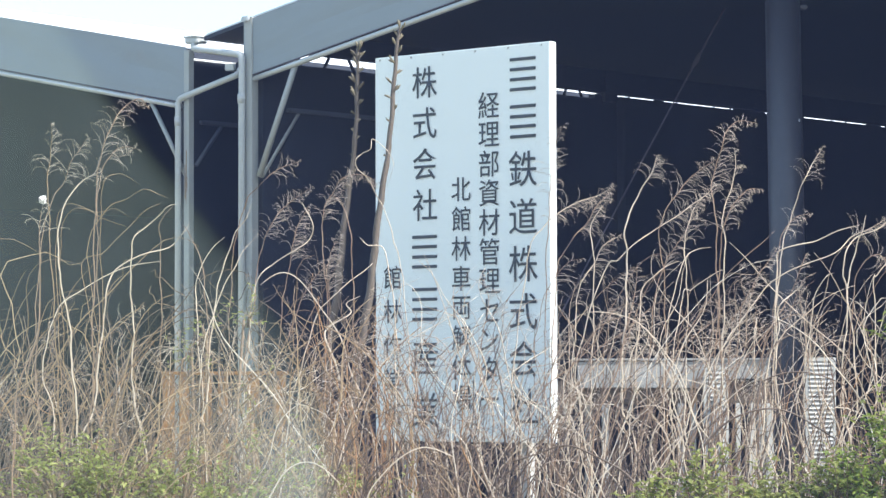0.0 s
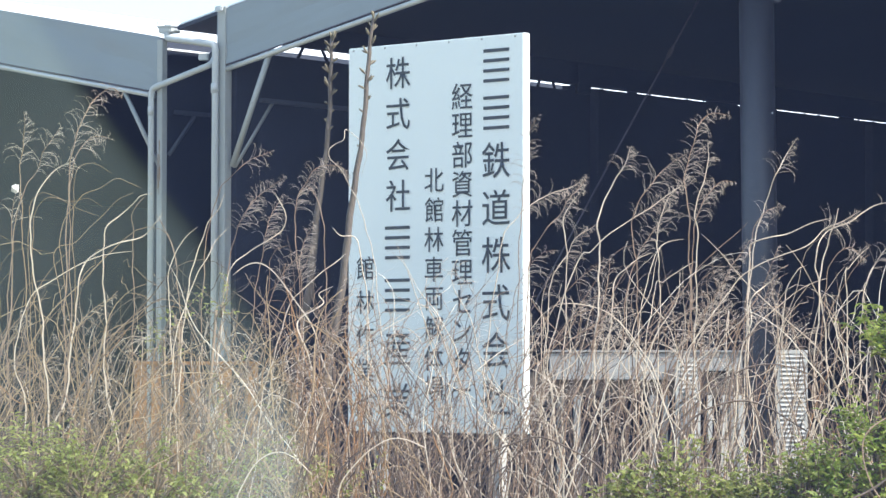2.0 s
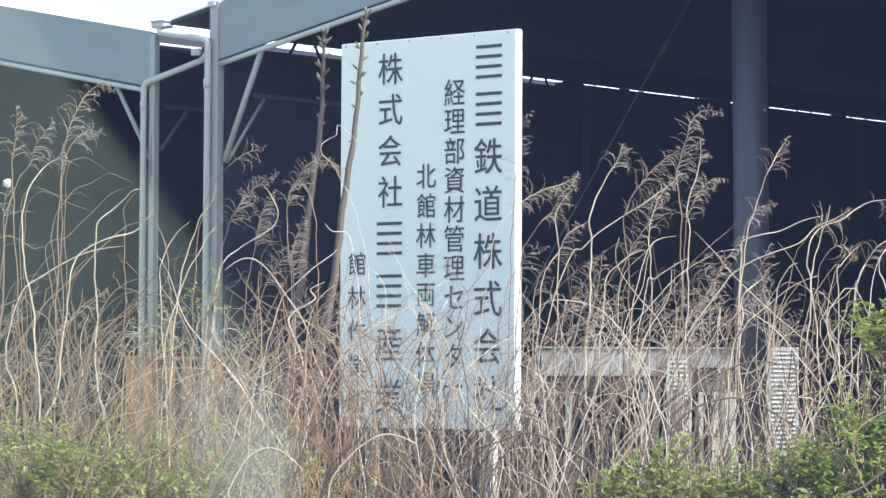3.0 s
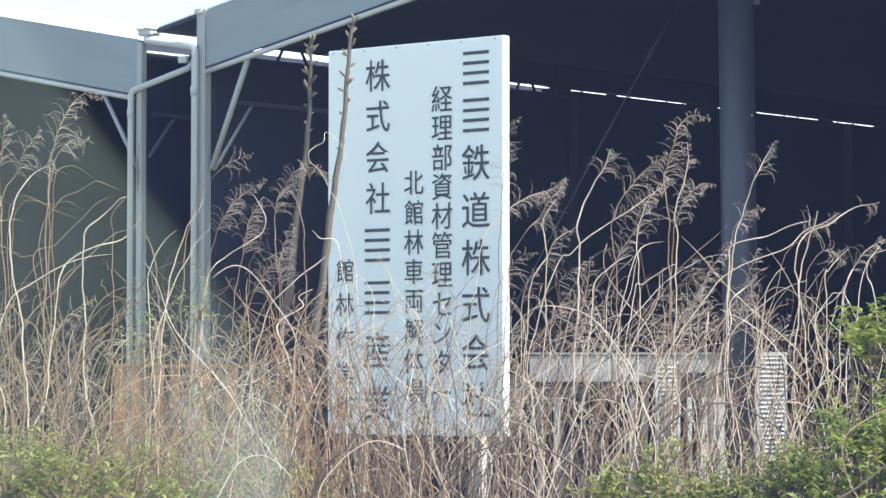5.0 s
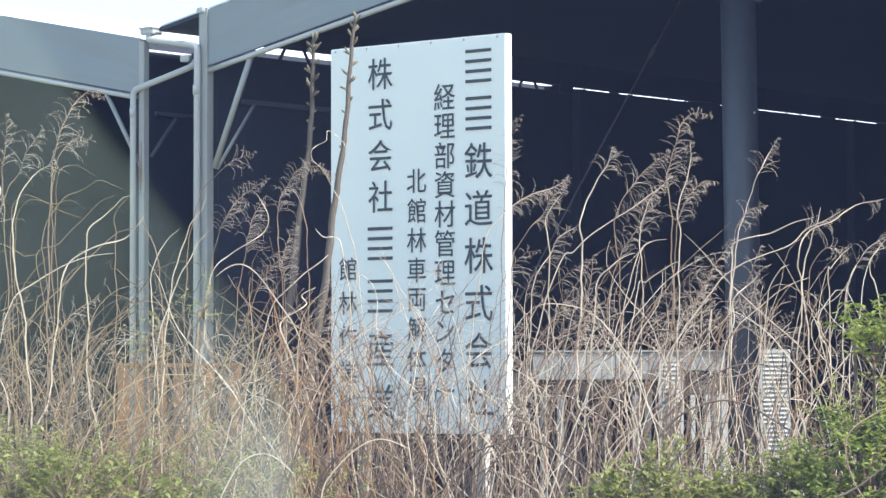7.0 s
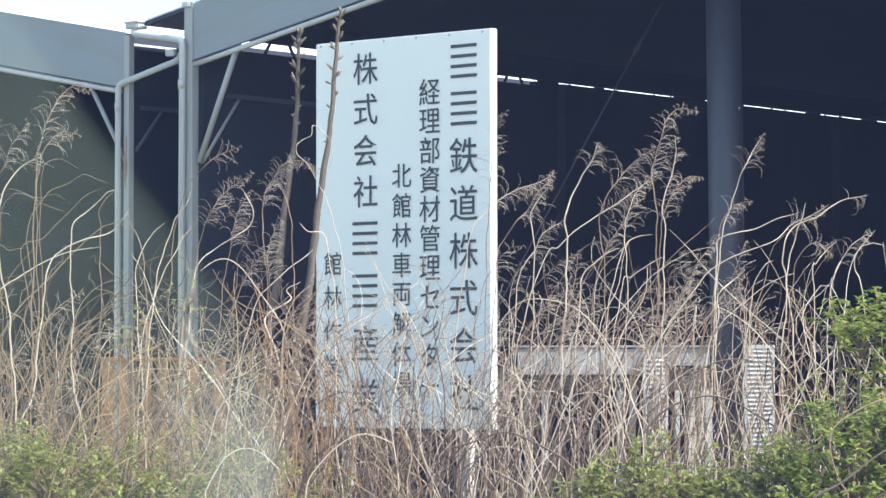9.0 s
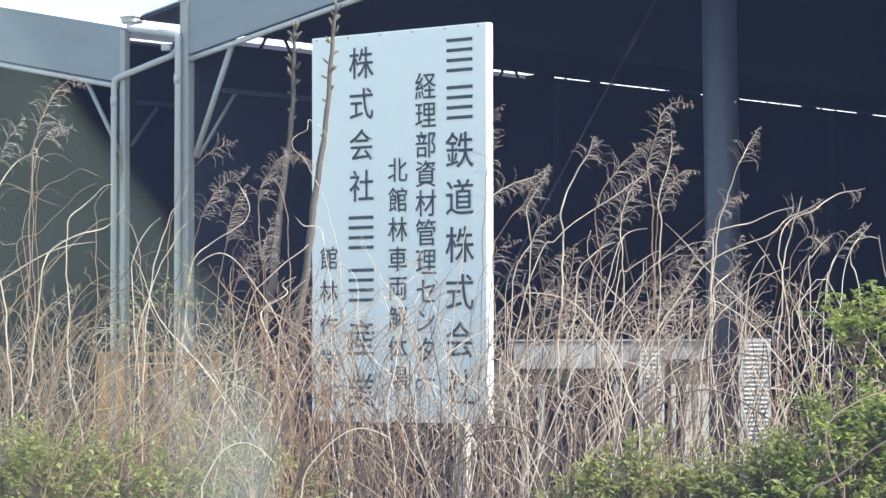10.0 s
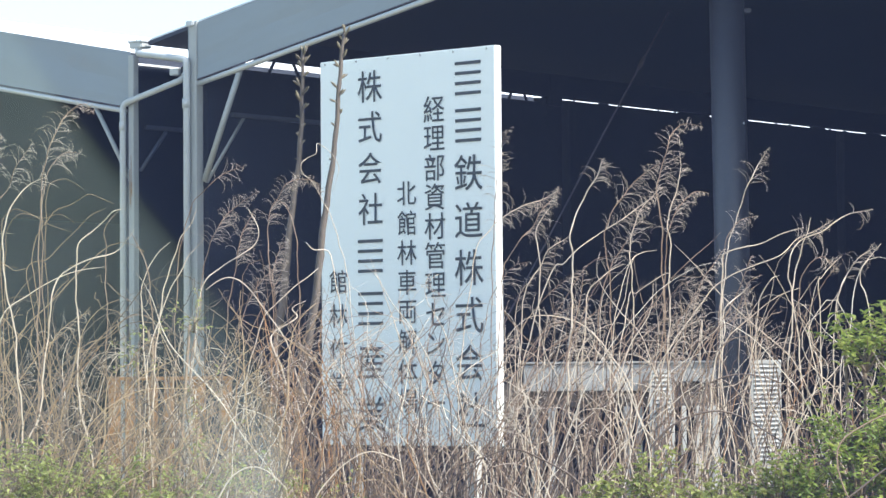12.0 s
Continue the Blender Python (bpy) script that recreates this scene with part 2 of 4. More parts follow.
def shed(name, sign, s0, label, half, deep, z_low, z_high, sag):
    """An open-fronted gable shed; sign +1 runs to the right of its valley post, -1 to the left."""
    ob = thing(name, FRONT, label, "shed", kind="structure")
    rise = PITCH_UP * half
    far = s0 + sign * 2 * half
    mid = s0 + sign * half
    # roof: two slopes with a short overhang past the valley post
    over = 0.46 if sign > 0 else -0.01
    lift = z_high - EAVE - (0.015 if sign > 0 else 0.13)
    part("roof", slab([(s0 - sign * over, 0, EAVE + lift - PITCH_UP * over), (mid, 0, EAVE + lift + rise), (mid, deep, EAVE + rise + lift), (s0 - sign * over, deep, EAVE + lift - PITCH_UP * over)], 0.03, (0, 0, 1)), M_DARK, ob, "fabric roof slope, dark shade in its colour")
    part("roof", slab([(mid, 0, EAVE + rise + lift), (far, 0, EAVE + lift), (far, deep, EAVE + lift), (mid, deep, EAVE + rise + lift)], 0.03, (0, 0, 1)), M_DARK, ob, "fabric roof slope, dark shade in its colour")
    # white layer added so that the visible roof merges with the bright sky
    skin = lift + 0.034
    part("outer_skin", slab([(s0 - sign * over, 0.01, EAVE + skin - PITCH_UP * over), (mid, 0.01, EAVE + skin + rise), (mid, deep, EAVE + rise + skin), (s0 - sign * over, deep, EAVE + skin - PITCH_UP * over)], 0.012, (0, 0, 1)), M_SKIN, ob, "added white roof layer, matching the sky")
    part("fascia", fascia(sign, s0, half, z_low, z_high, sag), M_FASCIA, ob, "blue-grey fabric fascia along the gable")
    part("fascia", fascia(-sign, far, half, z_low, z_high, 0), M_FASCIA, ob, "blue-grey fabric fascia along the gable")
    # the tube under the fascia
    a = [(s0 + sign * (0.07 + t), -0.02, z_low - 0.035 + PITCH_UP * (t + 0.07)) for t in np.linspace(0, half - 0.1, 30)]
    part("edge_tube", tubes("edge_tube", [a], [0.022], M_GALV, 10), M_GALV, ob, "galvanised tube along the fascia's lower edge")
    # dark strip added where the gap between fascia and tube looks dark
    gap_path = [(s0 + sign * t, -0.034, z_low - 0.006 + PITCH_UP * t) for t in np.linspace(0.02, half - 0.1, 30)]
    part("gap_line", tubes("gap_line", [gap_path], [0.006], M_WIRE, 6), M_WIRE, ob, "dark strip added for the gap under the fascia")
    # side and back walls, added to keep light out of the interiors
    part("added_side_wall", box((far - 0.03, 0.1, 0), (far + 0.03, deep, EAVE + lift), 0), M_DARK, ob)
    part("added_back_wall", slab([(s0, deep, 0), (far, deep, 0), (far, deep, EAVE + lift), (mid, deep, EAVE + lift + rise), (s0, deep, EAVE + lift)], 0.06, (0, 1, 0)), M_DARK, ob)
    return ob


right_shed = shed("open_shed", 1, 0.0, "open-fronted fabric shed with a dark interior and grey posts", 8.0, 16.0, EYE + 2.25, EYE + 2.67, 0.0)
left_shed = shed("open_shed", -1, -0.62, "open-fronted fabric shed beside a valley gutter, dark inside", 8.0, 16.0, EYE + 2.10, EYE + 2.525, 0.0)

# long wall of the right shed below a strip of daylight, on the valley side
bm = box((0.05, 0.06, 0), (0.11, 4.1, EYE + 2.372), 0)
part("long_wall", bm, M_DARK, right_shed, "wall sheet stopping short of the roof, dark shade in its colour")
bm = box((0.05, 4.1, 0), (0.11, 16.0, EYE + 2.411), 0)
part("long_wall", bm, M_DARK, right_shed, "wall sheet stopping short of the roof, dark shade in its colour")
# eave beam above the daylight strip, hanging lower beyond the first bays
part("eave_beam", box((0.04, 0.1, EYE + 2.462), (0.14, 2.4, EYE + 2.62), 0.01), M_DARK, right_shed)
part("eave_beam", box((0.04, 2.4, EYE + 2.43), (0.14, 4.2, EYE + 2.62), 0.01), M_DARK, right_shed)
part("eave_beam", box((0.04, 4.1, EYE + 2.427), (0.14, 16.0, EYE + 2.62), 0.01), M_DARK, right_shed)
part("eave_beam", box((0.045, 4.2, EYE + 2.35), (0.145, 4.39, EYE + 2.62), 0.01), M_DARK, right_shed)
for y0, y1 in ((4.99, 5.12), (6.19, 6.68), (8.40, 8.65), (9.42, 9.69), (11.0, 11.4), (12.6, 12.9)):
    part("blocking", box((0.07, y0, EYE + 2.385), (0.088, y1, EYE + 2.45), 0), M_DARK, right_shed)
rng = random.Random(7)
y = 4.62
while y < 15.5:
    part("purlin_end", box((0.072, y, EYE + 2.385), (0.086, y + 0.014, EYE + 2.45), 0), M_DARK, right_shed)
    y += rng.uniform(0.22, 0.75)
for y0, y1 in ((0.5, 0.42), (0.74, 0.86), (1.12, 1.0), (1.6, 1.74), (2.1, 1.98), (2.6, 2.72), (3.1, 2.98), (3.7, 3.8), (3.98, 3.88)):
    part("truss_web", tubes("truss_web", [[(0.08, y0, EYE + 2.34), (0.08, y1, EYE + 2.52)]], [0.013], M_DARK, 6), M_DARK, right_shed)
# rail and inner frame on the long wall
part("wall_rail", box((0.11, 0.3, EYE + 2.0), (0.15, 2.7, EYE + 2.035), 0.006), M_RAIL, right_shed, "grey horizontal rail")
for y in (4.4, 8.8, 13.2):
    part("inner_post", box((0.11, y, 0), (0.2, y + 0.1, EYE + 2.4), 0.008), M_DARK, right_shed)

# side wall of the left shed on the valley side, set back behind its post
part("long_wall", box((-0.78, 0.06, 0), (-0.72, 16.0, EYE + 2.535), 0), M_DARK, left_shed)
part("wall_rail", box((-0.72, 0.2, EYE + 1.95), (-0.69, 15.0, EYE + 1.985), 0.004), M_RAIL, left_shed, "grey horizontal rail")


def channel_post(w, d, h):
    """A rolled steel H column: two flanges and a web."""
    bm = box((0, 0, 0), (w, 0.008, h), 0.002)
    box((0, d - 0.008, 0), (w, d, h), 0.002, bm)
    box((0, 0.008, 0), (0.008, d - 0.008, h), 0.0015, bm)
    box((w - 0.008, 0.008, 0), (w, d - 0.008, h), 0.0015, bm)
    return bm


# posts, braces and rainwater pipes at the valley
p = part("post", channel_post(0.078, 0.07, EYE + 2.70), M_STEEL, right_shed, "grey painted steel post")
p.location = (0.018, -0.045, 0)
part("post_cap", box((0.0, -0.07, EYE + 2.665), (0.075, 0.02, EYE + 2.705), 0.008), M_GALV, right_shed)
part("brace", tubes("brace", [[(0.13, 0.0, EYE + 1.50), (0.53, 0.0, EYE + 2.36)]], [0.023], M_STEEL, 8), M_STEEL, right_shed, "diagonal grey steel brace")
part("brace", tubes("brace", [[(0.1, 0.05, EYE + 1.50), (0.1, 0.47, EYE + 2.03)]], [0.02], M_STEEL, 8), M_STEEL, right_shed, "diagonal grey steel brace")
p = left_post = part("post", channel_post(0.056, 0.055, EYE + 2.50), M_STEEL, left_shed, "grey painted steel post with rust streaks")
p.location = (-0.635, -0.045, 0)
part("brace", tubes("brace", [[(-0.655, 0.0, EYE + 1.54), (-1.06, 0.0, EYE + 2.16)]], [0.018], M_STEEL, 8), M_STEEL, left_shed, "diagonal grey steel brace")
# Same steel brace in the darker colour, its shade painted in.
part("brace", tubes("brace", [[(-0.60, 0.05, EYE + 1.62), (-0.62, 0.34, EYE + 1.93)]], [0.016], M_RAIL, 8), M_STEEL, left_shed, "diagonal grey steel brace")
rng = random.Random(3)
for i in range(5):
    x = -0.622 + rng.uniform(0.005, 0.04)
    z = EYE + rng.uniform(1.3, 1.55)
    part("rust_streak", box((x + 0.622, -0.0025, z), (x + 0.622 + rng.uniform(0.002, 0.006), 0.0, z + rng.uniform(0.08, 0.26)), 0), M_RUST, left_post, "narrow rust streak")

gutter = thing("rain_gutter", FRONT @ pose(0, 0, 0), "pale grey gutter and downpipe at the shed valley", "gutter", "valley rainwater pipes")
part("gutter_end", box((-0.635, -0.04, EYE + 2.55), (-0.50, 0.08, EYE + 2.598), 0.008), M_PIPE, gutter, "boxed end of the gutter")
part("gutter_rim", box((-0.645, -0.045, EYE + 2.592), (-0.49, 0.085, EYE + 2.607), 0.004), M_PIPE, gutter)
part("hook", tubes("hook", [bent([(-0.63, -0.04, EYE + 2.60), (-0.64, -0.04, EYE + 2.635), (-0.63, -0.04, EYE + 2.64)], 0.01)], [0.004], M_GALV, 6), M_GALV, gutter)
part("hook", tubes("hook", [bent([(-0.55, -0.04, EYE + 2.60), (-0.55, -0.04, EYE + 2.645)], 0.01)], [0.004], M_GALV, 6), M_GALV, gutter)
pipe = part("downpipe", tubes("downpipe", [bent([(-0.555, -0.01, EYE + 2.56), (-0.555, -0.02, EYE + 2.51), (0.022, -0.075, EYE + 2.415), (0.022, -0.085, 0.05)], 0.04)], [0.026], M_PIPE, 12), M_PIPE, gutter, "pale grey plastic downpipe")
for z in (2.05,):
    part("pipe_socket", tubes("pipe_socket", [[(0.022, -0.085, EYE + z), (0.022, -0.085, EYE + z + 0.07)]], [0.0272], M_PIPE, 12), M_PIPE, pipe)
gutter2 = thing("rain_gutter", FRONT @ pose(0, 0, 0), "pale grey offset downpipe crossing to the shed post", "gutter", "valley rainwater pipes")
part("gutter_end", box((-0.22, -0.02, EYE + 2.315), (-0.12, 0.10, EYE + 2.365), 0.006), M_PIPE, gutter2, "boxed end of the gutter")
part("gutter_bracket", box((-0.12, 0.0, EYE + 2.27), (-0.03, 0.12, EYE + 2.375), 0.006), M_DARK, gutter2)
pipe = part("downpipe", tubes("downpipe", [bent([(-0.08, 0.03, EYE + 2.34), (-0.08, -0.02, EYE + 2.275), (-0.67, -0.07, EYE + 2.125), (-0.67, -0.075, 0.05)], 0.05)], [0.024], M_PIPE, 12), M_PIPE, gutter2, "pale grey plastic downpipe")
for z in (1.92,):
    part("pipe_socket", tubes("pipe_socket", [[(-0.67, -0.075, EYE + z), (-0.67, -0.075, EYE + z + 0.07)]], [0.0252], M_PIPE, 12), M_PIPE, pipe)

# slack cord inside the shed mouth
cord = thing("hanging_cord", pose(1.66, 23.7, EYE + 2.55), "slack dull cord with a knot, tied to the shed roof", "cord")
line = [(0.53 * z + 0.02 * math.sin(z * 0.9), 0.02 * z, z) for z in np.linspace(-(EYE + 2.55), 0.42, 30)]
part("cord", tubes("cord", [line], [0.007], M_WIRE, 6), M_WIRE, cord)
bm = bmesh.new()
bmesh.ops.create_icosphere(bm, subdivisions=2, radius=1, matrix=pose(0, 0, 0, 0, 27, 0) @ Matrix.Diagonal((0.02, 0.02, 0.07, 1)))
for v in bm.verts:
    v.co += v.normal * 0.008 * noise.noise(v.co * 40)
part("knot", bm, M_WIRE, cord, "", True)

# ---- steel column before the shed ----
column = thing("steel_column", pose(2.033, 20.0, 0, 0, -0.57, 0), "dark grey-blue painted round steel column", "column")
bm = bmesh.new()
bmesh.ops.create_cone(bm, cap_ends=True, segments=40, radius1=0.12, radius2=0.12, depth=5.1, matrix=pose(0, 0, 2.55))
shaft = part("shaft", bm, M_COLUMN, column, "", True)
bm = box((-0.25, -0.22, 0), (0.25, 0.22, 0.03), 0.006)
part("base_plate", bm, M_COLUMN, column)
part("bracket", box((0.115, -0.04, EYE + 2.49), (0.165, 0.02, EYE + 2.52), 0.006), M_COLUMN, shaft, "small steel bracket")
part("bolt", box((0.085, -0.1, EYE + 1.72), (0.095, -0.075, EYE + 1.735), 0.002), M_GALV, shaft)

# ---- the sign ----
SIGN = pose(0.268 - 1.082 * 0.76604, 13.4 + 1.082 * 0.64279, 0, 0, 0, -40)
SW, SLOW, SHIGH = 1.082, EYE - 0.305, EYE + 1.532
sign = thing("yard_sign", SIGN, "white painted upright sign board with dark vertical lettering", "sign")
board = part("board", box((0, 0, SLOW), (SW, 0.048, SHIGH), 0.004), M_SIGN, sign)
for i, x in enumerate((0.12, 0.855)):
    part("post", box((x, 0.05, 0), (x + 0.05, 0.11, SHIGH - 0.15), 0.006), M_LOUVRE if i else M_GREY, sign, "weathered wooden sign post")
    part("rail", box((0.03, 0.05, SLOW + 0.3 + 0.9 * i), (SW - 0.03, 0.085, SLOW + 0.38 + 0.9 * i), 0.004), M_GREY, sign)
rng = random.Random(5)
for i in range(6):
    for z in (SHIGH - 0.018, SLOW + 0.02):
        part("nail", box((0.03 + i * 0.2, -0.002, z), (0.038 + i * 0.2, 0.001, z + 0.008), 0), M_GREY, board)

FONT = bpy.data.fonts.get("Bfont")


def glyph(ch):
    cu = bpy.data.curves.new("glyph", "FONT")
    cu.body, cu.size, cu.resolution_u, cu.offset = ch, 1.0, 3, 0.004
    ob = new("glyph", cu)
    bpy.context.view_layer.update()
    me = bpy.data.meshes.new_from_object(ob.evaluated_get(bpy.context.evaluated_depsgraph_get()))
    bpy.data.objects.remove(ob)
    return me


def put_mesh(name, me, size, x, z, label):
    """A flat character's mesh, scaled from the em, centred at x, z on the board, with a paint's thickness."""
    co = np.array([v.co[:] for v in me.vertices])
    c = (co.min(0) + co.max(0)) / 2
    k = size / 0.93
    for v in me.vertices:
        v.co = ((v.co.x - c[0]) * k, 0, (v.co.y - c[1]) * k)
    me.materials.clear()
    me.materials.append(M_INK)
    ob = part(name, me, M_INK, board, label)
    ob.location = (x, -0.0035, z)
    return ob


def column_of_text(text, x, top, step, size, bars=()):
    """Characters one below another; those at the places in bars are drawn as plain bars."""
    for i, ch in enumerate(text):
        z = top - i * step
        if i in bars:
            bm = bmesh.new()
            for k in (-0.42, -0.14, 0.14, 0.42):
                box((-size * 0.46, -0.002, k * size - size * 0.045), (size * 0.46, 0.001, k * size + size * 0.045), 0, bm)
            ob = part("lettering", bm, M_INK, board, "dark painted bars")
            ob.location = (x, -0.0015, z)
        else:
            put_mesh("lettering", glyph(ch), size, x, z, "dark painted character")


column_of_text("東武鉄道株式会社", 0.922, EYE + 1.392, 0.2189, 0.166, bars=(0, 1))
column_of_text("経理部資材管理センター", 0.718, EYE + 1.261, 0.1366, 0.124)
column_of_text("北館林車両解体場", 0.546, EYE + 0.876, 0.1392, 0.116)
column_of_text("株式会社", 0.321, EYE + 1.394, 0.1944, 0.150)
column_of_text("髙田産業", 0.317, EYE + 0.589, 0.2489, 0.168, bars=(0, 1))
column_of_text("館林作業所", 0.113, EYE + 0.473, 0.1634, 0.112)

# ---- things standing before the sheds ----
rack = thing("storage_rack", pose(0.49, 17.0, 0), "weathered grey rack with board apron and pale legs", "rack")
part("apron", box((0, 0, EYE - 0.07), (0.735, 0.03, EYE + 0.082), 0.004), M_GREY, rack, "weathered grey board")
part("apron", box((0.74, 0.004, EYE - 0.02), (1.115, 0.034, EYE + 0.088), 0.004), M_GREY, rack, "weathered grey board")
part("top_edge", box((-0.01, -0.012, EYE + 0.088), (1.13, 0.6, EYE + 0.1), 0.003), M_GREY, rack)
# beam whose dark brown also holds the shadow under the apron
part("beam", box((-0.12, 0.048, EYE - 0.165), (1.11, 0.12, EYE - 0.025), 0.006), M_BEAM, rack, "dark brown lower beam with painted shadow")
for x, w in ((0.140, 0.040), (0.575, 0.039), (0.650, 0.035), (0.911, 0.029), (0.992, 0.036), (1.087, 0.042)):
    part("leg", box((x, 0.0, 0), (x + w, 0.045, EYE - 0.16), 0.004), M_LOUVRE if x > 0.9 else M_GREY, rack, "pale painted leg" if x > 0.9 else "weathered grey leg")
part("front_leg", box((0.773, -0.10, 0), (0.818, -0.075, EYE - 0.13), 0.004), M_GREY, rack, "weathered grey leg")
for x in (0.06, 1.085):
    part("leg", box((x, 0.54, 0), (x + 0.045, 0.59, EYE + 0.088), 0.004), M_GREY, rack)


def louvre_panel(x, y, w, top, label):
    ob = thing("slatted_panel", pose(x, y, 0), label, "slatted panel", "panels behind the rack")
    part("frame", box((0, 0, 0), (0.018, 0.04, top), 0.003), M_LOUVRE, ob)
    part("frame", box((w - 0.018, 0, 0), (w, 0.04, top), 0.003), M_LOUVRE, ob)
    part("backing", box((0.018, 0.03, 0), (w - 0.018, 0.04, top - 0.01), 0), M_GREY, ob)
    part("frame", box((-0.002, -0.003, top - 0.02), (w + 0.002, 0.043, top + 0.004), 0.003), M_LOUVRE, ob)
    slat = None
    k, z = 0, 0.9
    while z < top - 0.03:
        if slat is None:
            bm = box((0.018, -0.012, -0.0135), (w - 0.018, -0.006, 0.0125), 0.002)
            bmesh.ops.rotate(bm, verts=bm.verts, cent=(0, 0, 0), matrix=Matrix.Rotation(radians(-35), 3, "X"))
            slat = part("slat", bm, M_LOUVRE, ob)
            slat.location = (0, 0.012, z)
        else:
            o = new("slat", slat.data)
            o.parent, o.location = ob, (0, 0.012, z)
        z += 0.026
    return ob


louvre_panel(1.213, 16.93, 0.143, EYE + 0.05, "off-white panel of narrow metal slats")
louvre_panel(1.835, 17.3, 0.18, EYE + 0.10, "off-white panel of narrow metal slats beside the column")

stillage = thing("rusty_stillage", pose(-1.91, 17.0, 0), "rusty orange-brown steel stillage frame", "stillage")
for x, w in ((0, 0.07), (0.095, 0.06), (0.225, 0.06), (0.32, 0.06), (0.487, 0.075), (0.655, 0.06)):
    part("upright", box((x, 0, 0), (x + w, 0.012, EYE + (0.015 if x else 0.03)), 0.003), M_RUST, stillage, "flat rusty upright")
part("top_rail", box((-0.01, -0.01, EYE + 0.012), (0.73, 0.03, EYE + 0.032), 0.004), M_RUST, stillage)
part("rail", box((0, 0.012, 0.3), (0.72, 0.04, 0.36), 0.004), M_RUST, stillage)
part("rail", box((0, 0.012, 1.2), (0.72, 0.04, 1.26), 0.004), M_RUST, stillage)


# ---- dry goldenrod stalks ----
def stalk_path(tip_x, tip_z, y, lean, droop, plume, wob, rg, n=48):
    """A stalk rooted in the ground that ends at tip_x, tip_z: upright, then leaning, its plume bending over."""
    s = np.linspace(0, 1, n) ** 0.85
    length = tip_z
    sp = 1 - plume / length
    h = lean * (0.25 * np.clip(s / 0.5, 0, 1) + 0.95 * np.clip((s - 0.5) / 0.42, 0, 1) ** 1.3)
    h = h + droop * np.clip((s - sp) / (1 - sp + 1e-6), 0, 1) ** 1.3
    ph, f1, f2, f3 = rg.uniform(0, 6.3), rg.uniform(11, 18), rg.uniform(26, 42), rg.uniform(55, 80)
    grow = np.clip(s * 1.6 - 0.2, 0.1, 1)
    wob = wob * rg.choice((0.5, 0.8, 1.0, 1.5, 2.2))
    h = h + wob * grow * (rg.uniform(0.5, 1.2) * np.sin(f1 * s + ph) + rg.uniform(0.4, 1.1) * np.sin(f2 * s + ph * 2.1) + rg.uniform(0.1, 0.5) * np.sin(f3 * s + ph * 3.7))
    hy = 5 * np.sin(6 * s + ph * 1.7) * grow
    ds = np.diff(s, prepend=0) * length
    r = np.radians(h)
    x, z, yy = np.cumsum(np.sin(r) * ds), np.cumsum(np.cos(r) * ds), np.cumsum(np.sin(np.radians(hy)) * ds)
    z = z * (tip_z / max(z[-1], 0.3 * tip_z)) if z[-1] > 0 else z
    return np.stack([x - x[-1] + tip_x, yy - yy[-1] + y, z], 1)


def plume_tubes(path, plume, side, rg, full=1.0):
    """Side twigs of a seed head: set along the last stretch of a stalk, springing out and curling down, with fine fluff."""
    seg = np.linalg.norm(np.diff(path, axis=0), axis=1)
    d = np.concatenate([[0], np.cumsum(seg)])
    total = d[-1]
    paths, radii = [], []
    count = int(19 * full * plume / 0.2) + 5
    for i in range(count):
        u = (i + rg.random()) / count
        at = total - plume * (1 - u)
        p = np.array([np.interp(at, d, path[:, k]) for k in range(3)])
        q = np.array([np.interp(min(total, at + 0.01), d, path[:, k]) for k in range(3)])
        head = math.degrees(math.atan2(q[0] - p[0], q[2] - p[2])) if i < count - 1 else 20
        sd = side if rg.random() < 0.68 else -side
        ln = (0.02 + 0.05 * math.sin(math.pi * min(1, 0.25 + 0.8 * u)) * rg.uniform(0.2, 1.35)) * (1.35 - 0.7 * u)
        a = head + sd * rg.uniform(15, 75)
        curl = sd * rg.uniform(10, 150)
        out, tw = [p], rg.uniform(-0.7, 0.7)
        k = 5
        for j in range(k):
            r = math.radians(a + curl * (j / k) ** 1.3)
            step = ln / k
            out.append(out[-1] + np.array([math.sin(r), tw * (1 - 0.1 * j), math.cos(r)]) * step)
        paths.append(np.array(out))
        radii.append(np.linspace(0.00095, 0.0005, k + 1))
        for j in range(2, k + 1):
            for _ in range(1):
                r = math.radians(a + curl * (j / k) + rg.uniform(-75, 75))
                e = out[j] + np.array([math.sin(r), rg.uniform(-0.6, 0.6), math.cos(r)]) * rg.uniform(0.004, 0.011)
                paths.append(np.array([out[j], e]))
                radii.append(np.array([0.0007, 0.0003]))
    return paths, radii


def stalk_radii(n, r0):
    t = np.linspace(0, 1, n)
    return r0 * (1 - 0.42 * t - 0.33 * np.clip((t - 0.85) / 0.15, 0, 1))


REEDS = "dry stalks before the sheds"
seed = [100]


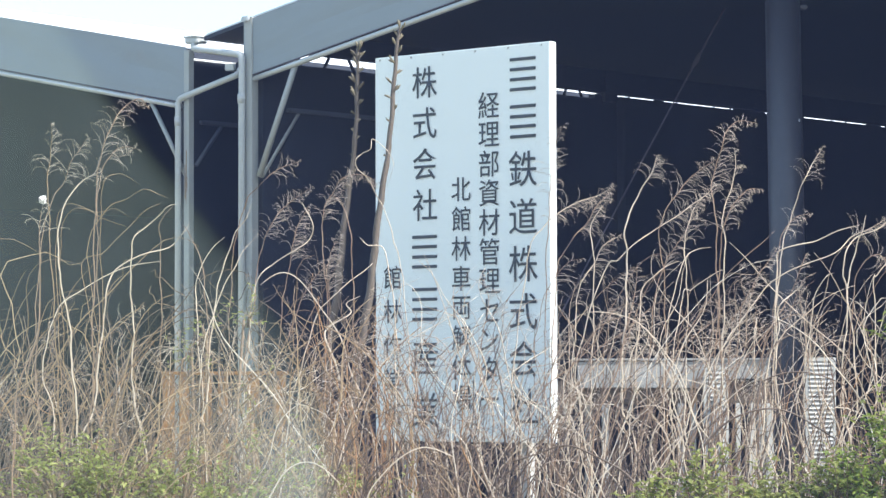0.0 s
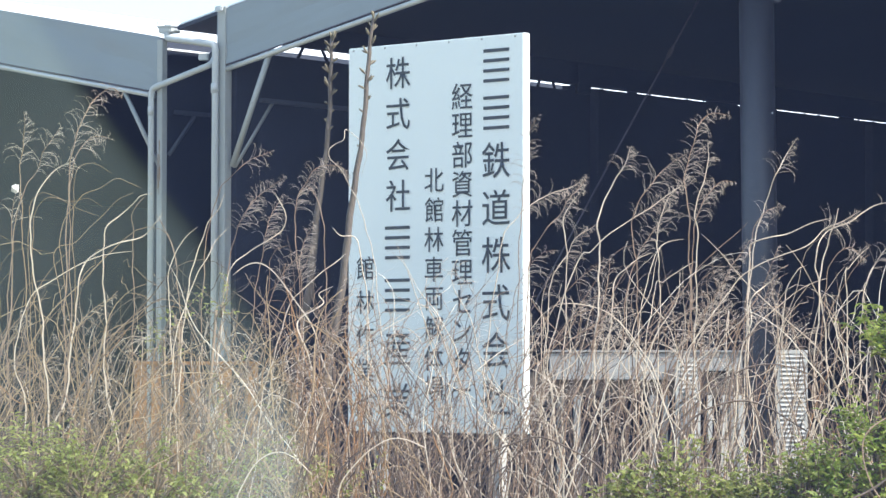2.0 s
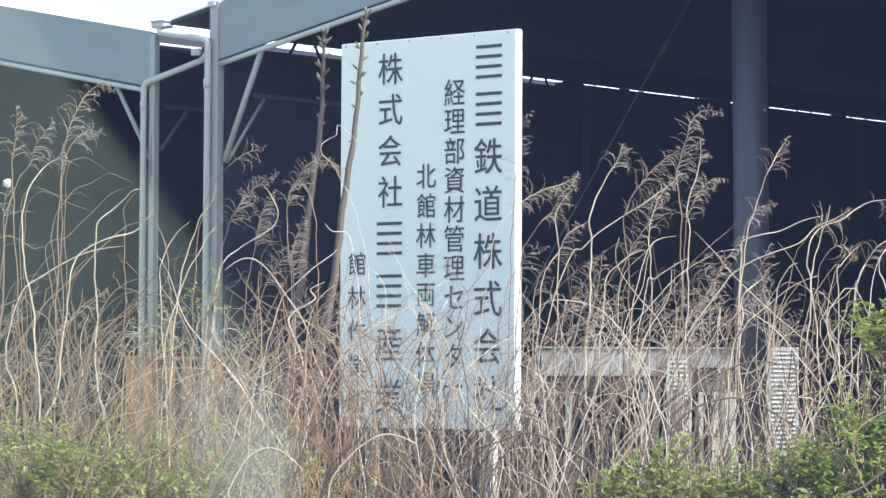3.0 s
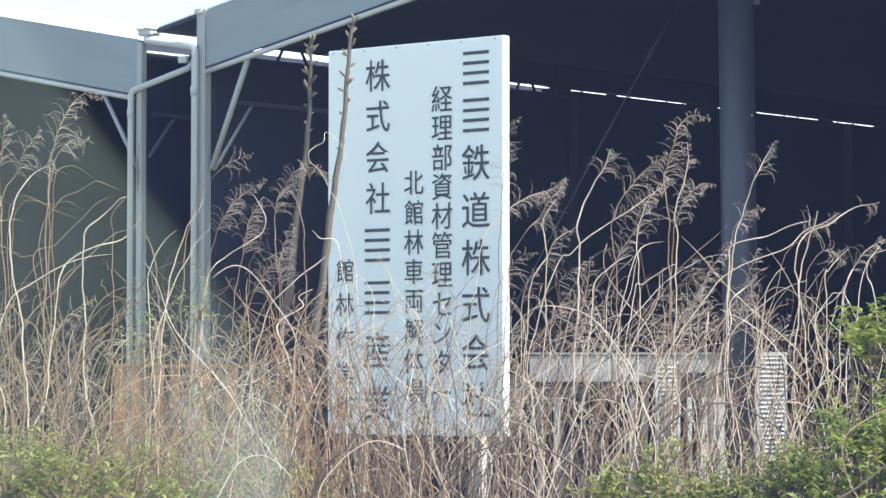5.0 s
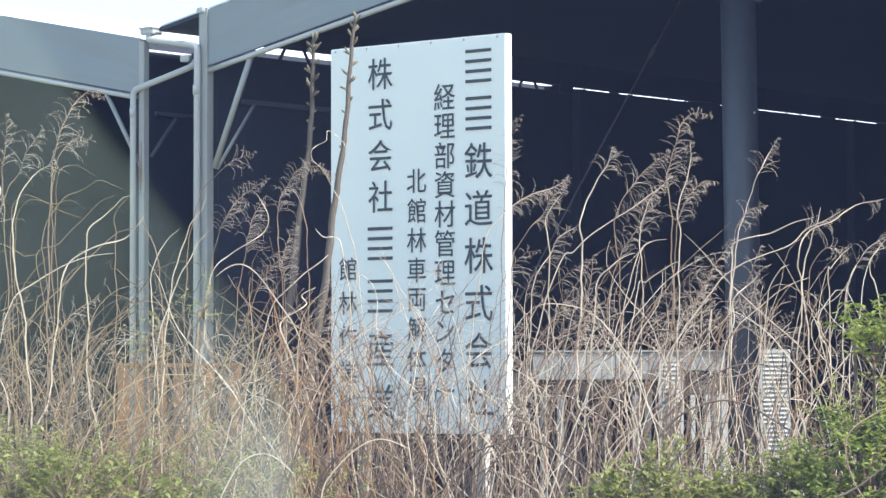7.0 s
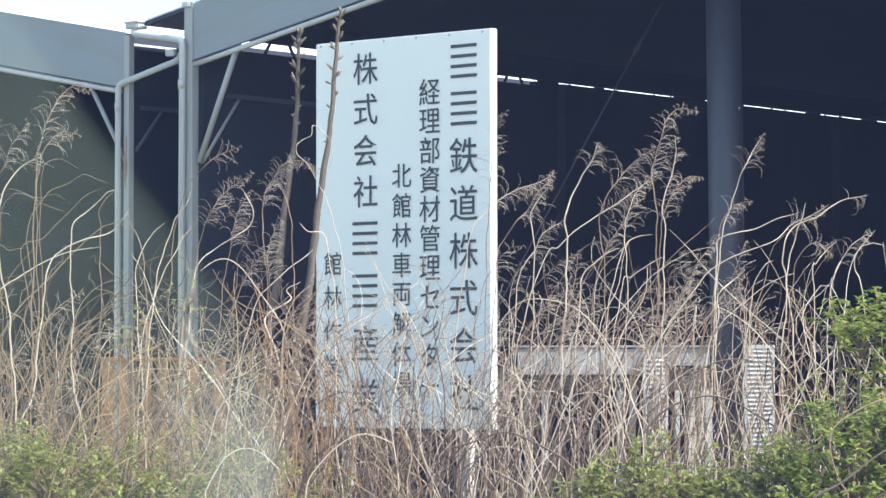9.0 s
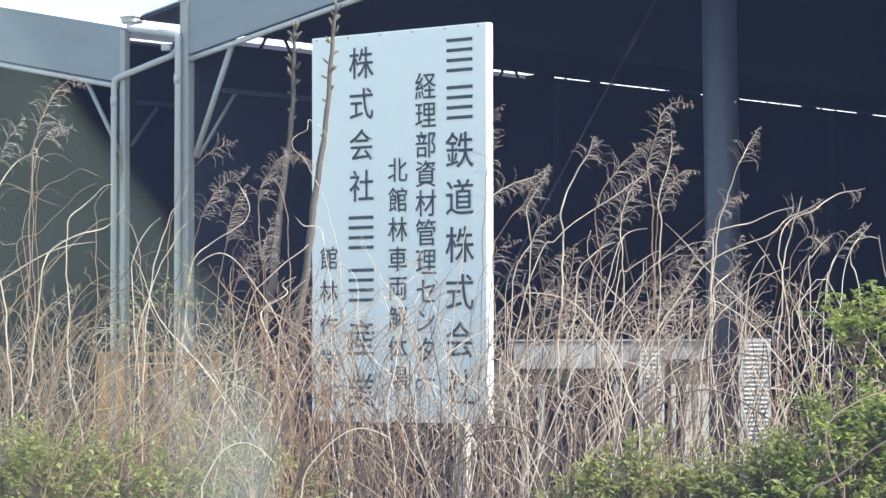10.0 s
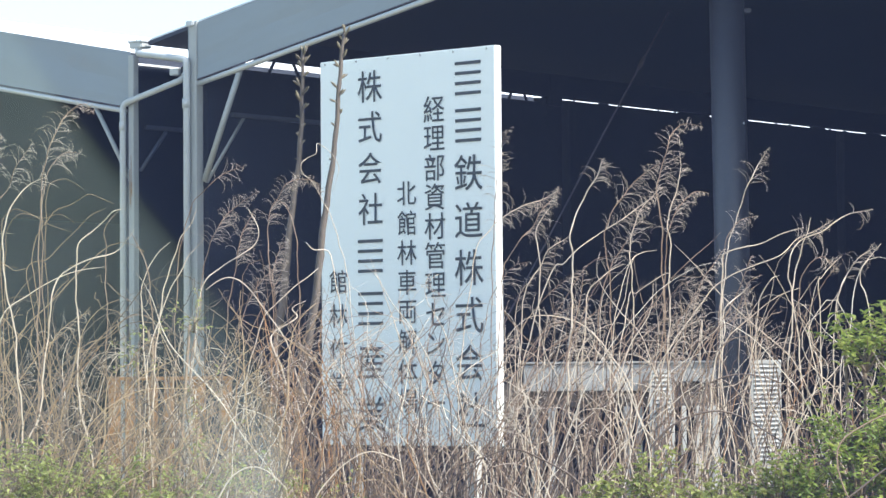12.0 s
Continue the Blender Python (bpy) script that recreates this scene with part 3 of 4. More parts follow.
def goldenrod(tip_x, tip_z, y, lean, droop, plume=0.2, wob=5, r=0.0035, full=1.0, side=1, mat=None):
    """One countable dead stalk with its seed plume. Heights from the eye's level."""
    seed[0] += 1
    rg = random.Random(seed[0])
    path = stalk_path(tip_x, EYE + tip_z, y, lean, droop, plume, wob * 2.0, rg)
    base = path[0].copy()
    base[2] = 0
    ob = thing("dead_stalk", Matrix.Translation(base), "dry straw-coloured weed stalk with a faded arching plume", "dry stalk", REEDS)
    path = path - base
    mat = mat or (M_PALE if y > 10.6 and seed[0] % 5 < 3 else M_STRAW)
    part("stem", tubes("stem", [path], [stalk_radii(len(path), r)], mat, 6), mat, ob)
    pp, pr = plume_tubes(path, plume, side, rg, full)
    v, f = tube_arrays(pp, pr, 3, False)
    part("plume", mesh_of("plume", v, f, M_PLUME, True), M_PLUME, ob, "faded beige seed plume")
    return ob


def through_bends(points, n):
    """A smooth way through its bends."""
    p = np.array([2 * points[0] - points[1]] + list(points) + [2 * points[-1] - points[-2]])
    out = []
    for a, b, c, d in zip(p, p[1:], p[2:], p[3:]):
        for t in np.linspace(0, 1, n, endpoint=False):
            out.append(0.5 * (2 * b + (c - a) * t + (2 * a - 5 * b + 4 * c - d) * t * t + (3 * b - a - 3 * c + d) * t ** 3))
    return np.array(out + [p[-2]])


def fitted_stalk(y, r, mat, plume, full, *bends):
    """One dead stalk through bends (x, and height from the eye's level) placed to fit the camera's view, rooted in the
    ground, with or without a plume.
    """
    seed[0] += 1
    rg = random.Random(seed[0])
    x0, z0 = bends[0]
    ways = [np.array([x0 + rg.uniform(-0.2, 0.12), y + rg.uniform(-0.1, 0.1), 0.0]), np.array([x0 + rg.uniform(-0.06, 0.05), y, (EYE + z0) * 0.8])]
    ways += [np.array([x, y + rg.uniform(-0.02, 0.02), EYE + z]) for x, z in bends]
    path = through_bends(ways, 7)
    ph = rg.uniform(0, 6)
    path[:, 0] += 0.0035 * np.sin(path[:, 2] * 23 + ph) + 0.0018 * np.sin(path[:, 2] * 61 + 2 * ph)
    base = path[0] * np.array([1, 1, 0])
    label = "dry straw-coloured weed stalk with a faded arching plume" if plume else "bare pale dry weed stalk, bent and wandering"
    ob = thing("dead_stalk", Matrix.Translation(base), label, "dry stalk", REEDS)
    path = path - base
    part("stem", tubes("stem", [path], [stalk_radii(len(path), r)], mat, 6), mat, ob)
    if plume:
        v, f = tube_arrays(*plume_tubes(path, plume, 1, rg, full), 3, False)
        part("plume", mesh_of("plume", v, f, M_PLUME, True), M_PLUME, ob, "faded beige seed plume")
    return ob


fitted_stalk(10.55, 0.0029, M_STRAW, 0.34, 1.2, (-1.432, -0.092), (-1.437, 0.111), (-1.434, 0.314), (-1.426, 0.639), (-1.396, 0.842), (-1.360, 0.924), (-1.316, 0.981), (-1.265, 1.002), (-1.234, 0.965))
fitted_stalk(10.65, 0.0023, M_STRAW, 0.14, 1.0, (-1.430, 0.112), (-1.436, 0.460), (-1.425, 0.727), (-1.379, 0.818), (-1.327, 0.838), (-1.286, 0.826))
fitted_stalk(10.65, 0.0023, M_STRAW, 0.20, 1.3, (-1.659, 0.112), (-1.643, 0.419), (-1.603, 0.635), (-1.563, 0.702), (-1.528, 0.776), (-1.467, 0.875))
fitted_stalk(10.45, 0.0023, M_TAN, 0.20, 1.2, (-1.552, 0.110), (-1.574, 0.472), (-1.587, 0.653), (-1.578, 0.794), (-1.573, 0.909))
fitted_stalk(10.55, 0.0032, M_PALE, 0.07, 0.8, (-1.492, -0.213), (-1.505, 0.010), (-1.524, 0.192), (-1.563, 0.435), (-1.553, 0.557), (-1.517, 0.659), (-1.473, 0.712), (-1.406, 0.741))
fitted_stalk(10.75, 0.0032, M_PALE, 0, 0, (-1.459, -0.093), (-1.429, 0.196), (-1.409, 0.299), (-1.395, 0.377), (-1.348, 0.419), (-1.276, 0.452), (-1.189, 0.477), (-1.131, 0.527), (-1.109, 0.560))
fitted_stalk(10.75, 0.0028, M_PALE, 0, 0, (-1.314, -0.093), (-1.316, 0.196), (-1.325, 0.423), (-1.313, 0.506), (-1.264, 0.556), (-1.214, 0.597), (-1.183, 0.626), (-1.142, 0.636))
fitted_stalk(10.85, 0.0025, M_PALE, 0, 0, (-1.661, 0.031), (-1.610, 0.239), (-1.516, 0.323), (-1.408, 0.385), (-1.329, 0.414), (-1.235, 0.427))
fitted_stalk(10.85, 0.0021, M_STRAW, 0, 0, (-1.223, 0.031), (-1.224, 0.323), (-1.231, 0.490), (-1.234, 0.552), (-1.213, 0.598), (-1.180, 0.632))
fitted_stalk(10.65, 0.0017, M_TAN, 0, 0, (-1.415, 0.071), (-1.469, 0.440), (-1.408, 0.604), (-1.326, 0.649), (-1.265, 0.682), (-1.214, 0.665), (-1.175, 0.649))
fitted_stalk(10.65, 0.0017, M_TAN, 0, 0, (-1.384, -0.093), (-1.489, 0.378), (-1.407, 0.456), (-1.305, 0.563), (-1.254, 0.608), (-1.207, 0.630))
fitted_stalk(10.65, 0.0016, M_TAN, 0, 0, (-1.569, 0.030), (-1.588, 0.522), (-1.552, 0.624), (-1.490, 0.620), (-1.408, 0.575), (-1.330, 0.546))
fitted_stalk(10.65, 0.0014, M_TAN, 0, 0, (-1.548, 0.030), (-1.571, 0.481), (-1.521, 0.608), (-1.429, 0.600), (-1.367, 0.612), (-1.314, 0.579))
fitted_stalk(10.65, 0.0015, M_TAN, 0, 0, (-1.405, 0.030), (-1.424, 0.563), (-1.409, 0.706), (-1.358, 0.741), (-1.317, 0.727), (-1.281, 0.700))
fitted_stalk(11.20, 0.0027, M_PALE, 0, 0, (-1.090, -0.097), (-1.069, 0.204), (-1.048, 0.333), (-1.015, 0.462), (-0.985, 0.544), (-0.942, 0.600), (-0.914, 0.657))
fitted_stalk(11.20, 0.0024, M_PALE, 0, 0, (-1.112, 0.032), (-1.130, 0.333), (-1.081, 0.480), (-1.023, 0.534))
fitted_stalk(11.20, 0.0026, M_PALE, 0, 0, (-1.112, 0.032), (-1.048, 0.290), (-0.984, 0.406), (-0.950, 0.480), (-0.896, 0.546))
fitted_stalk(11.20, 0.0024, M_STRAW, 0, 0, (-1.080, 0.032), (-1.091, 0.247), (-1.100, 0.398), (-1.131, 0.484), (-1.157, 0.549), (-1.179, 0.581))
fitted_stalk(12.40, 0.0022, M_STRAW, 0.14, 0.9, (-1.112, 0.130), (-1.090, 0.560), (-1.038, 0.739), (-0.995, 0.794), (-0.957, 0.834), (-0.900, 0.880), (-0.824, 0.911))
fitted_stalk(12.40, 0.0026, M_STRAW, 0.32, 1.9, (-1.064, -0.108), (-1.006, 0.321), (-0.980, 0.536), (-0.923, 0.655), (-0.852, 0.739), (-0.761, 0.801))
fitted_stalk(12.20, 0.0029, M_PALE, 0, 0, (-1.035, -0.106), (-1.001, 0.269), (-0.973, 0.414), (-0.908, 0.471), (-0.814, 0.527), (-0.758, 0.569), (-0.742, 0.616), (-0.772, 0.687), (-0.794, 0.725))
fitted_stalk(12.50, 0.0025, M_STRAW, 0.26, 1.9, (-0.928, -0.109), (-0.901, 0.227), (-0.882, 0.372), (-0.853, 0.540), (-0.820, 0.656), (-0.782, 0.733))
fitted_stalk(12.70, 0.0028, M_STRAW, 0.40, 2.4, (-0.699, -0.110), (-0.710, 0.231), (-0.725, 0.500), (-0.738, 0.622), (-0.726, 0.720), (-0.689, 0.793), (-0.653, 0.852), (-0.592, 0.874), (-0.526, 0.860), (-0.501, 0.813))
fitted_stalk(12.60, 0.0031, M_STRAW, 0, 0, (-0.585, -0.351), (-0.593, 0.229), (-0.598, 0.423), (-0.603, 0.569), (-0.623, 0.685), (-0.650, 0.758), (-0.701, 0.785))
fitted_stalk(12.60, 0.0024, M_STRAW, 0.28, 2.2, (-0.699, -0.110), (-0.695, 0.229), (-0.707, 0.423), (-0.693, 0.520), (-0.652, 0.622))
fitted_stalk(12.40, 0.0024, M_STRAW, 0.22, 1.2, (-0.956, -0.250), (-0.910, 0.035), (-0.803, 0.321), (-0.751, 0.416), (-0.680, 0.493))
fitted_stalk(12.50, 0.0052, M_RUSSET, 0, 0, (-0.544, -0.551), (-0.568, -0.348), (-0.604, -0.109), (-0.653, 0.011), (-0.689, 0.107))
fitted_stalk(12.45, 0.0042, M_PALE, 0, 0, (-0.633, -0.084), (-0.686, 0.107), (-0.708, 0.174), (-0.686, 0.212), (-0.629, 0.246), (-0.600, 0.274), (-0.620, 0.310), (-0.562, 0.341))
fitted_stalk(13.05, 0.0020, M_PALE, 0, 0, (-0.368, 0.037), (-0.406, 0.488), (-0.439, 0.614), (-0.490, 0.765), (-0.550, 0.878), (-0.603, 0.929), (-0.608, 0.966), (-0.576, 0.994), (-0.538, 1.012), (-0.533, 1.057), (-0.495, 1.034), (-0.460, 0.997), (-0.440, 0.929), (-0.462, 0.846))
fitted_stalk(12.70, 0.0034, M_PALE, 0, 0, (-0.846, -0.110), (-0.773, 0.231), (-0.700, 0.329), (-0.627, 0.402), (-0.564, 0.451), (-0.520, 0.490))
fitted_stalk(12.90, 0.0030, M_PALE, 0, 0, (-0.413, 0.036), (-0.451, 0.458), (-0.484, 0.567), (-0.551, 0.577), (-0.583, 0.612))
fitted_stalk(12.80, 0.0024, M_STRAW, 0.33, 1.2, (0.229, -0.111), (0.239, 0.553), (0.254, 0.750), (0.262, 0.899), (0.277, 1.010), (0.324, 1.096))
fitted_stalk(12.50, 0.0025, M_PALE, 0.32, 1.9, (0.080, -0.109), (0.152, 0.492), (0.219, 0.636), (0.287, 0.697), (0.369, 0.742), (0.453, 0.767), (0.523, 0.805))
fitted_stalk(12.30, 0.0027, M_STRAW, 0.26, 1.9, (0.244, -0.107), (0.272, 0.413), (0.296, 0.508), (0.339, 0.579), (0.398, 0.638), (0.434, 0.697), (0.469, 0.740), (0.512, 0.797))
fitted_stalk(12.30, 0.0031, M_PALE, 0, 0, (0.409, -0.107), (0.424, 0.224), (0.424, 0.508), (0.415, 0.603), (0.436, 0.674), (0.476, 0.726))
fitted_stalk(12.10, 0.0027, M_PALE, 0.22, 1.2, (0.321, -0.105), (0.352, 0.313), (0.380, 0.406), (0.426, 0.476), (0.461, 0.535), (0.536, 0.581))
fitted_stalk(11.80, 0.0042, M_PALE, 0.12, 1.9, (0.517, -0.102), (0.533, 0.215), (0.543, 0.396), (0.541, 0.487), (0.532, 0.574), (0.564, 0.665), (0.598, 0.746), (0.635, 0.806), (0.669, 0.883))
fitted_stalk(11.90, 0.0028, M_PALE, 0.30, 1.6, (0.339, 0.034), (0.454, 0.423), (0.506, 0.468), (0.584, 0.537), (0.653, 0.583), (0.740, 0.638), (0.798, 0.684), (0.867, 0.732), (0.906, 0.783))
fitted_stalk(11.70, 0.0028, M_STRAW, 0.26, 1.3, (0.692, -0.236), (0.691, 0.213), (0.682, 0.416), (0.669, 0.551), (0.674, 0.618), (0.705, 0.682), (0.773, 0.763), (0.841, 0.826), (0.904, 0.862))
fitted_stalk(11.20, 0.0031, M_STRAW, 0.42, 1.5, (0.871, -0.226), (0.864, 0.204), (0.858, 0.398), (0.854, 0.549), (0.844, 0.668), (0.844, 0.739), (0.861, 0.817), (0.881, 0.890), (0.905, 0.938), (0.948, 0.972), (1.017, 0.959))
fitted_stalk(11.40, 0.0031, M_PALE, 0.26, 1.0, (0.878, -0.230), (0.897, 0.208), (0.900, 0.515), (0.893, 0.598), (0.920, 0.690), (0.940, 0.778), (0.949, 0.880))
fitted_stalk(11.30, 0.0027, M_STRAW, 0.26, 1.4, (0.842, -0.228), (0.863, 0.206), (0.876, 0.380), (0.877, 0.510), (0.901, 0.597), (0.942, 0.671), (0.986, 0.715), (1.034, 0.715))
fitted_stalk(11.80, 0.0031, M_PALE, 0, 0, (0.562, -0.102), (0.588, 0.215), (0.609, 0.351), (0.647, 0.396), (0.702, 0.440), (0.747, 0.460))
fitted_stalk(11.60, 0.0027, M_PALE, 0.22, 1.4, (0.760, -0.234), (0.770, 0.211), (0.768, 0.412), (0.755, 0.497), (0.766, 0.564), (0.800, 0.653), (0.842, 0.711))
fitted_stalk(11.60, 0.0025, M_PALE, 0, 0, (0.676, 0.033), (0.725, 0.367), (0.766, 0.463), (0.811, 0.497), (0.869, 0.506))
fitted_stalk(11.60, 0.0025, M_PALE, 0, 0, (0.698, -0.101), (0.748, 0.300), (0.788, 0.338), (0.837, 0.372), (0.904, 0.414), (0.926, 0.394))
fitted_stalk(11.90, 0.0026, M_STRAW, 0.20, 1.4, (0.624, -0.103), (0.659, 0.308), (0.694, 0.441), (0.740, 0.514), (0.791, 0.588))
fitted_stalk(11.90, 0.0034, M_PALE, 0, 0, (1.150, -0.103), (1.149, 0.217), (1.154, 0.464), (1.175, 0.507), (1.244, 0.528), (1.312, 0.542), (1.404, 0.583), (1.489, 0.606))
fitted_stalk(11.80, 0.0029, M_PALE, 0.18, 1.5, (0.891, 0.034), (1.062, 0.306), (1.165, 0.401), (1.256, 0.444), (1.369, 0.487), (1.438, 0.551), (1.517, 0.587), (1.579, 0.624))
fitted_stalk(11.90, 0.0034, M_PALE, 0.07, 0.6, (1.470, -0.103), (1.440, 0.308), (1.415, 0.414), (1.429, 0.491), (1.477, 0.556), (1.565, 0.590), (1.615, 0.629), (1.670, 0.661), (1.753, 0.675))
fitted_stalk(11.80, 0.0036, M_PALE, 0, 0, (1.401, -0.102), (1.418, 0.215), (1.437, 0.415), (1.465, 0.521), (1.488, 0.578), (1.506, 0.640))
fitted_stalk(12.30, 0.0029, M_PALE, 0.19, 0.9, (1.159, -0.248), (1.190, 0.319), (1.214, 0.508), (1.234, 0.603), (1.274, 0.731), (1.310, 0.816), (1.346, 0.887), (1.384, 0.959))
fitted_stalk(12.20, 0.0024, M_STRAW, 0.16, 1.3, (1.132, -0.106), (1.166, 0.222), (1.188, 0.480), (1.210, 0.593), (1.257, 0.654), (1.327, 0.673))
fitted_stalk(11.90, 0.0027, M_PALE, 0, 0, (1.552, -0.103), (1.545, 0.354), (1.554, 0.400), (1.591, 0.446), (1.637, 0.489))
fitted_stalk(11.80, 0.0024, M_STRAW, 0.13, 1.6, (1.430, -0.102), (1.448, 0.306), (1.483, 0.437), (1.546, 0.483), (1.592, 0.451), (1.619, 0.428))
fitted_stalk(11.80, 0.0027, M_PALE, 0.20, 1.1, (1.580, -0.102), (1.593, 0.260), (1.618, 0.351), (1.653, 0.419), (1.692, 0.478), (1.760, 0.524))
fitted_stalk(11.70, 0.0027, M_PALE, 0, 0, (1.738, 0.033), (1.706, 0.303), (1.683, 0.371), (1.691, 0.429), (1.720, 0.474), (1.768, 0.528))
fitted_stalk(11.90, 0.0031, M_PALE, 0, 0, (1.253, -0.103), (1.288, 0.217), (1.314, 0.331), (1.348, 0.395), (1.385, 0.414))
fitted_stalk(11.60, 0.0022, M_STRAW, 0, 0, (0.698, 0.033), (0.899, 0.356), (0.993, 0.461), (1.119, 0.573))
fitted_stalk(11.70, 0.0027, M_STRAW, 0.32, 1.7, (0.955, -0.236), (0.983, 0.213), (1.020, 0.314), (1.069, 0.416), (1.142, 0.510))
fitted_stalk(11.80, 0.0024, M_STRAW, 0.22, 1.7, (0.936, -0.238), (0.955, 0.170), (0.987, 0.260), (1.055, 0.324))
fitted_stalk(11.00, 0.0028, M_PALE, 0, 0, (0.830, -0.306), (0.767, -0.180), (0.715, -0.032), (0.651, 0.084), (0.567, 0.183), (0.472, 0.228), (0.366, 0.238), (0.309, 0.217))
fitted_stalk(12.00, 0.0030, M_PALE, 0, 0, (1.067, -0.242), (1.073, 0.219), (1.082, 0.126), (1.119, 0.076))
fitted_stalk(11.40, 0.0032, M_PALE, 0, 0, (1.046, -0.230), (1.076, 0.076), (1.109, 0.175), (1.107, 0.240), (1.125, 0.280), (1.173, 0.322), (1.213, 0.361))


def loose_stalks(count, label, x0, x1, y0, y1, z_mid, z_var, mat, wob, r, plumes, lean, rg):
    """Single stalks scattered over a strip of the plan; some end in a plume, some carry a bare side twig."""
    for i in range(count):
        x, y = rg.uniform(x0, x1), rg.uniform(y0, y1)
        z = max(1.3, min(EYE + z_mid + rg.gauss(0, z_var), EYE + 0.5))
        path = stalk_path(x * y / 12.0, z, y, rg.uniform(*lean), rg.uniform(-20, 75), rg.uniform(0.08, 0.3), rg.uniform(0.5, 1.5) * wob, rg)
        base = path[0] * np.array([1, 1, 0])
        ob = thing("dead_stalk", Matrix.Translation(base), label, "dry stalk", REEDS)
        path = path - base
        part("stem", tubes("stem", [path], [stalk_radii(len(path), r * rg.uniform(0.6, 1.25))], mat, 5), mat, ob)
        if rg.random() < plumes:
            v, f = tube_arrays(*plume_tubes(path, rg.uniform(0.12, 0.26), 1, rg, 0.8), 3, False)
            part("plume", mesh_of("plume", v, f, M_PLUME, True), M_PLUME, ob, "faded beige seed plume")
        elif rg.random() < 0.6:
            k = rg.randrange(26, 44)
            a0 = rg.choice((-1, 1)) * rg.uniform(25, 60)
            tw, turn = [path[k]], rg.uniform(-14, 14)
            for q in range(8):
                h = math.radians(a0 + q * turn)
                tw.append(tw[-1] + np.array([math.sin(h), rg.uniform(-0.3, 0.3), math.cos(h)]) * rg.uniform(0.015, 0.04))
            part("twig", tubes("twig", [np.array(tw)], [np.linspace(r * 0.5, r * 0.28, 9)], mat, 4), mat, ob)


# ---- the thicket: stalks too many to count ----
def thicket(name, label, count, x0, x1, y0, y1, z_mid, z_var, mat, wob, r, rg, plumes=0.0, lean=(-6, 26)):
    paths, radii, pp, pr = [], [], [], []
    for i in range(count):
        x, y = rg.uniform(x0, x1), rg.uniform(y0, y1)
        z = EYE + z_mid + rg.gauss(0, z_var)
        z = max(1.3, min(z, EYE + 0.5))
        path = stalk_path(x * y / 12.0, z, y, rg.uniform(*lean), rg.uniform(-20, 75), rg.uniform(0.08, 0.3), rg.uniform(0.5, 1.5) * wob, rg, 44)
        paths.append(path)
        radii.append(stalk_radii(44, r * rg.uniform(0.6, 1.25)))
        if rg.random() < plumes:
            a, b = plume_tubes(path, rg.uniform(0.12, 0.26), 1, rg, 0.8)
            pp += a
            pr += b
        elif rg.random() < 0.5:
            # a bare side twig
            k = rg.randrange(24, 40)
            a0 = rg.choice((-1, 1)) * rg.uniform(25, 60)
            tw = [path[k]]
            for j in range(7):
                q = math.radians(a0 + j * rg.uniform(-12, 12))
                tw.append(tw[-1] + np.array([math.sin(q), rg.uniform(-0.3, 0.3), math.cos(q)]) * rg.uniform(0.015, 0.04))
            paths.append(np.array(tw))
            radii.append(np.linspace(r * 0.5, r * 0.3, 8))
    v, f = tube_arrays(paths, radii, 5)
    ob = new(name, mesh_of(name, v, f, mat, True))
    tagged(ob, label, "dry stalks", kind="stuff")
    if pp:
        v, f = tube_arrays(pp, pr, 3, False)
        part("plumes", mesh_of("plumes", v, f, M_PLUME, True), M_PLUME, ob, "faded beige seed plumes")
    return ob


rg = random.Random(41)
loose_stalks(66, "dry straw-brown weed stalk in the thicket", -2.2, 2.3, 10.6, 12.2, 0.06, 0.18, M_STRAW, 11, 0.0036, 0.12, (-24, 28), rg)
loose_stalks(28, "russet dry weed stalk among the straw", -2.2, 2.3, 10.2, 12.4, -0.07, 0.15, M_RUSSET, 9, 0.0040, 0.03, (-16, 26), rg)
loose_stalks(26, "russet dry stalk in a clump beside the sign", -0.75, -0.42, 12.0, 12.9, -0.02, 0.2, M_RUSSET, 8, 0.0050, 0.0, (-24, -2), rg)
loose_stalks(54, "pale curling dead vine over the weeds", -1.2, 2.0, 10.2, 12.4, 0.16, 0.18, M_PALE, 19, 0.0030, 0.0, (-45, 50), rg)
loose_stalks(20, "dry weed stalk with a faded seed plume", 0.2, 1.5, 11.0, 12.6, 0.24, 0.13, M_STRAW, 10, 0.0032, 0.95, (5, 34), rg)
thicket("weed_thicket", "dry straw-brown weed stalks behind the nearest ones", 170, -2.2, 2.3, 11.8, 13.1, 0.04, 0.17, M_STRAW, 12, 0.0034, rg, 0.15, (-24, 28))
thicket("weed_thicket", "yellowed tan weed stalks before the posts", 170, -2.1, -0.45, 10.2, 12.8, 0.14, 0.16, M_TAN, 16, 0.0032, rg, 0.05, (-48, 50))
thicket("weed_thicket", "brown weed stalks tangled before the posts", 90, -2.1, -0.5, 10.6, 12.9, 0.12, 0.16, M_DULL, 16, 0.0034, rg, 0.0, (-50, 55))
thicket("weed_thicket", "curling straw-brown weed stalks beside the column", 66, 0.3, 1.6, 10.8, 12.8, 0.22, 0.14, M_STRAW, 15, 0.0032, rg, 0.22, (-26, 34))
thicket("pale_vine_tangle", "pale curling dead vines over the weeds", 110, -1.6, 1.9, 10.5, 13.0, 0.12, 0.18, M_PALE, 18, 0.0027, rg, 0.0, (-48, 50))
thicket("low_weed_thicket", "low tangled grey-brown weed stalks", 365, -2.2, 0.75, 9.8, 12.9, -0.24, 0.11, M_DULL, 12, 0.0034, rg, 0.0, (-34, 40))
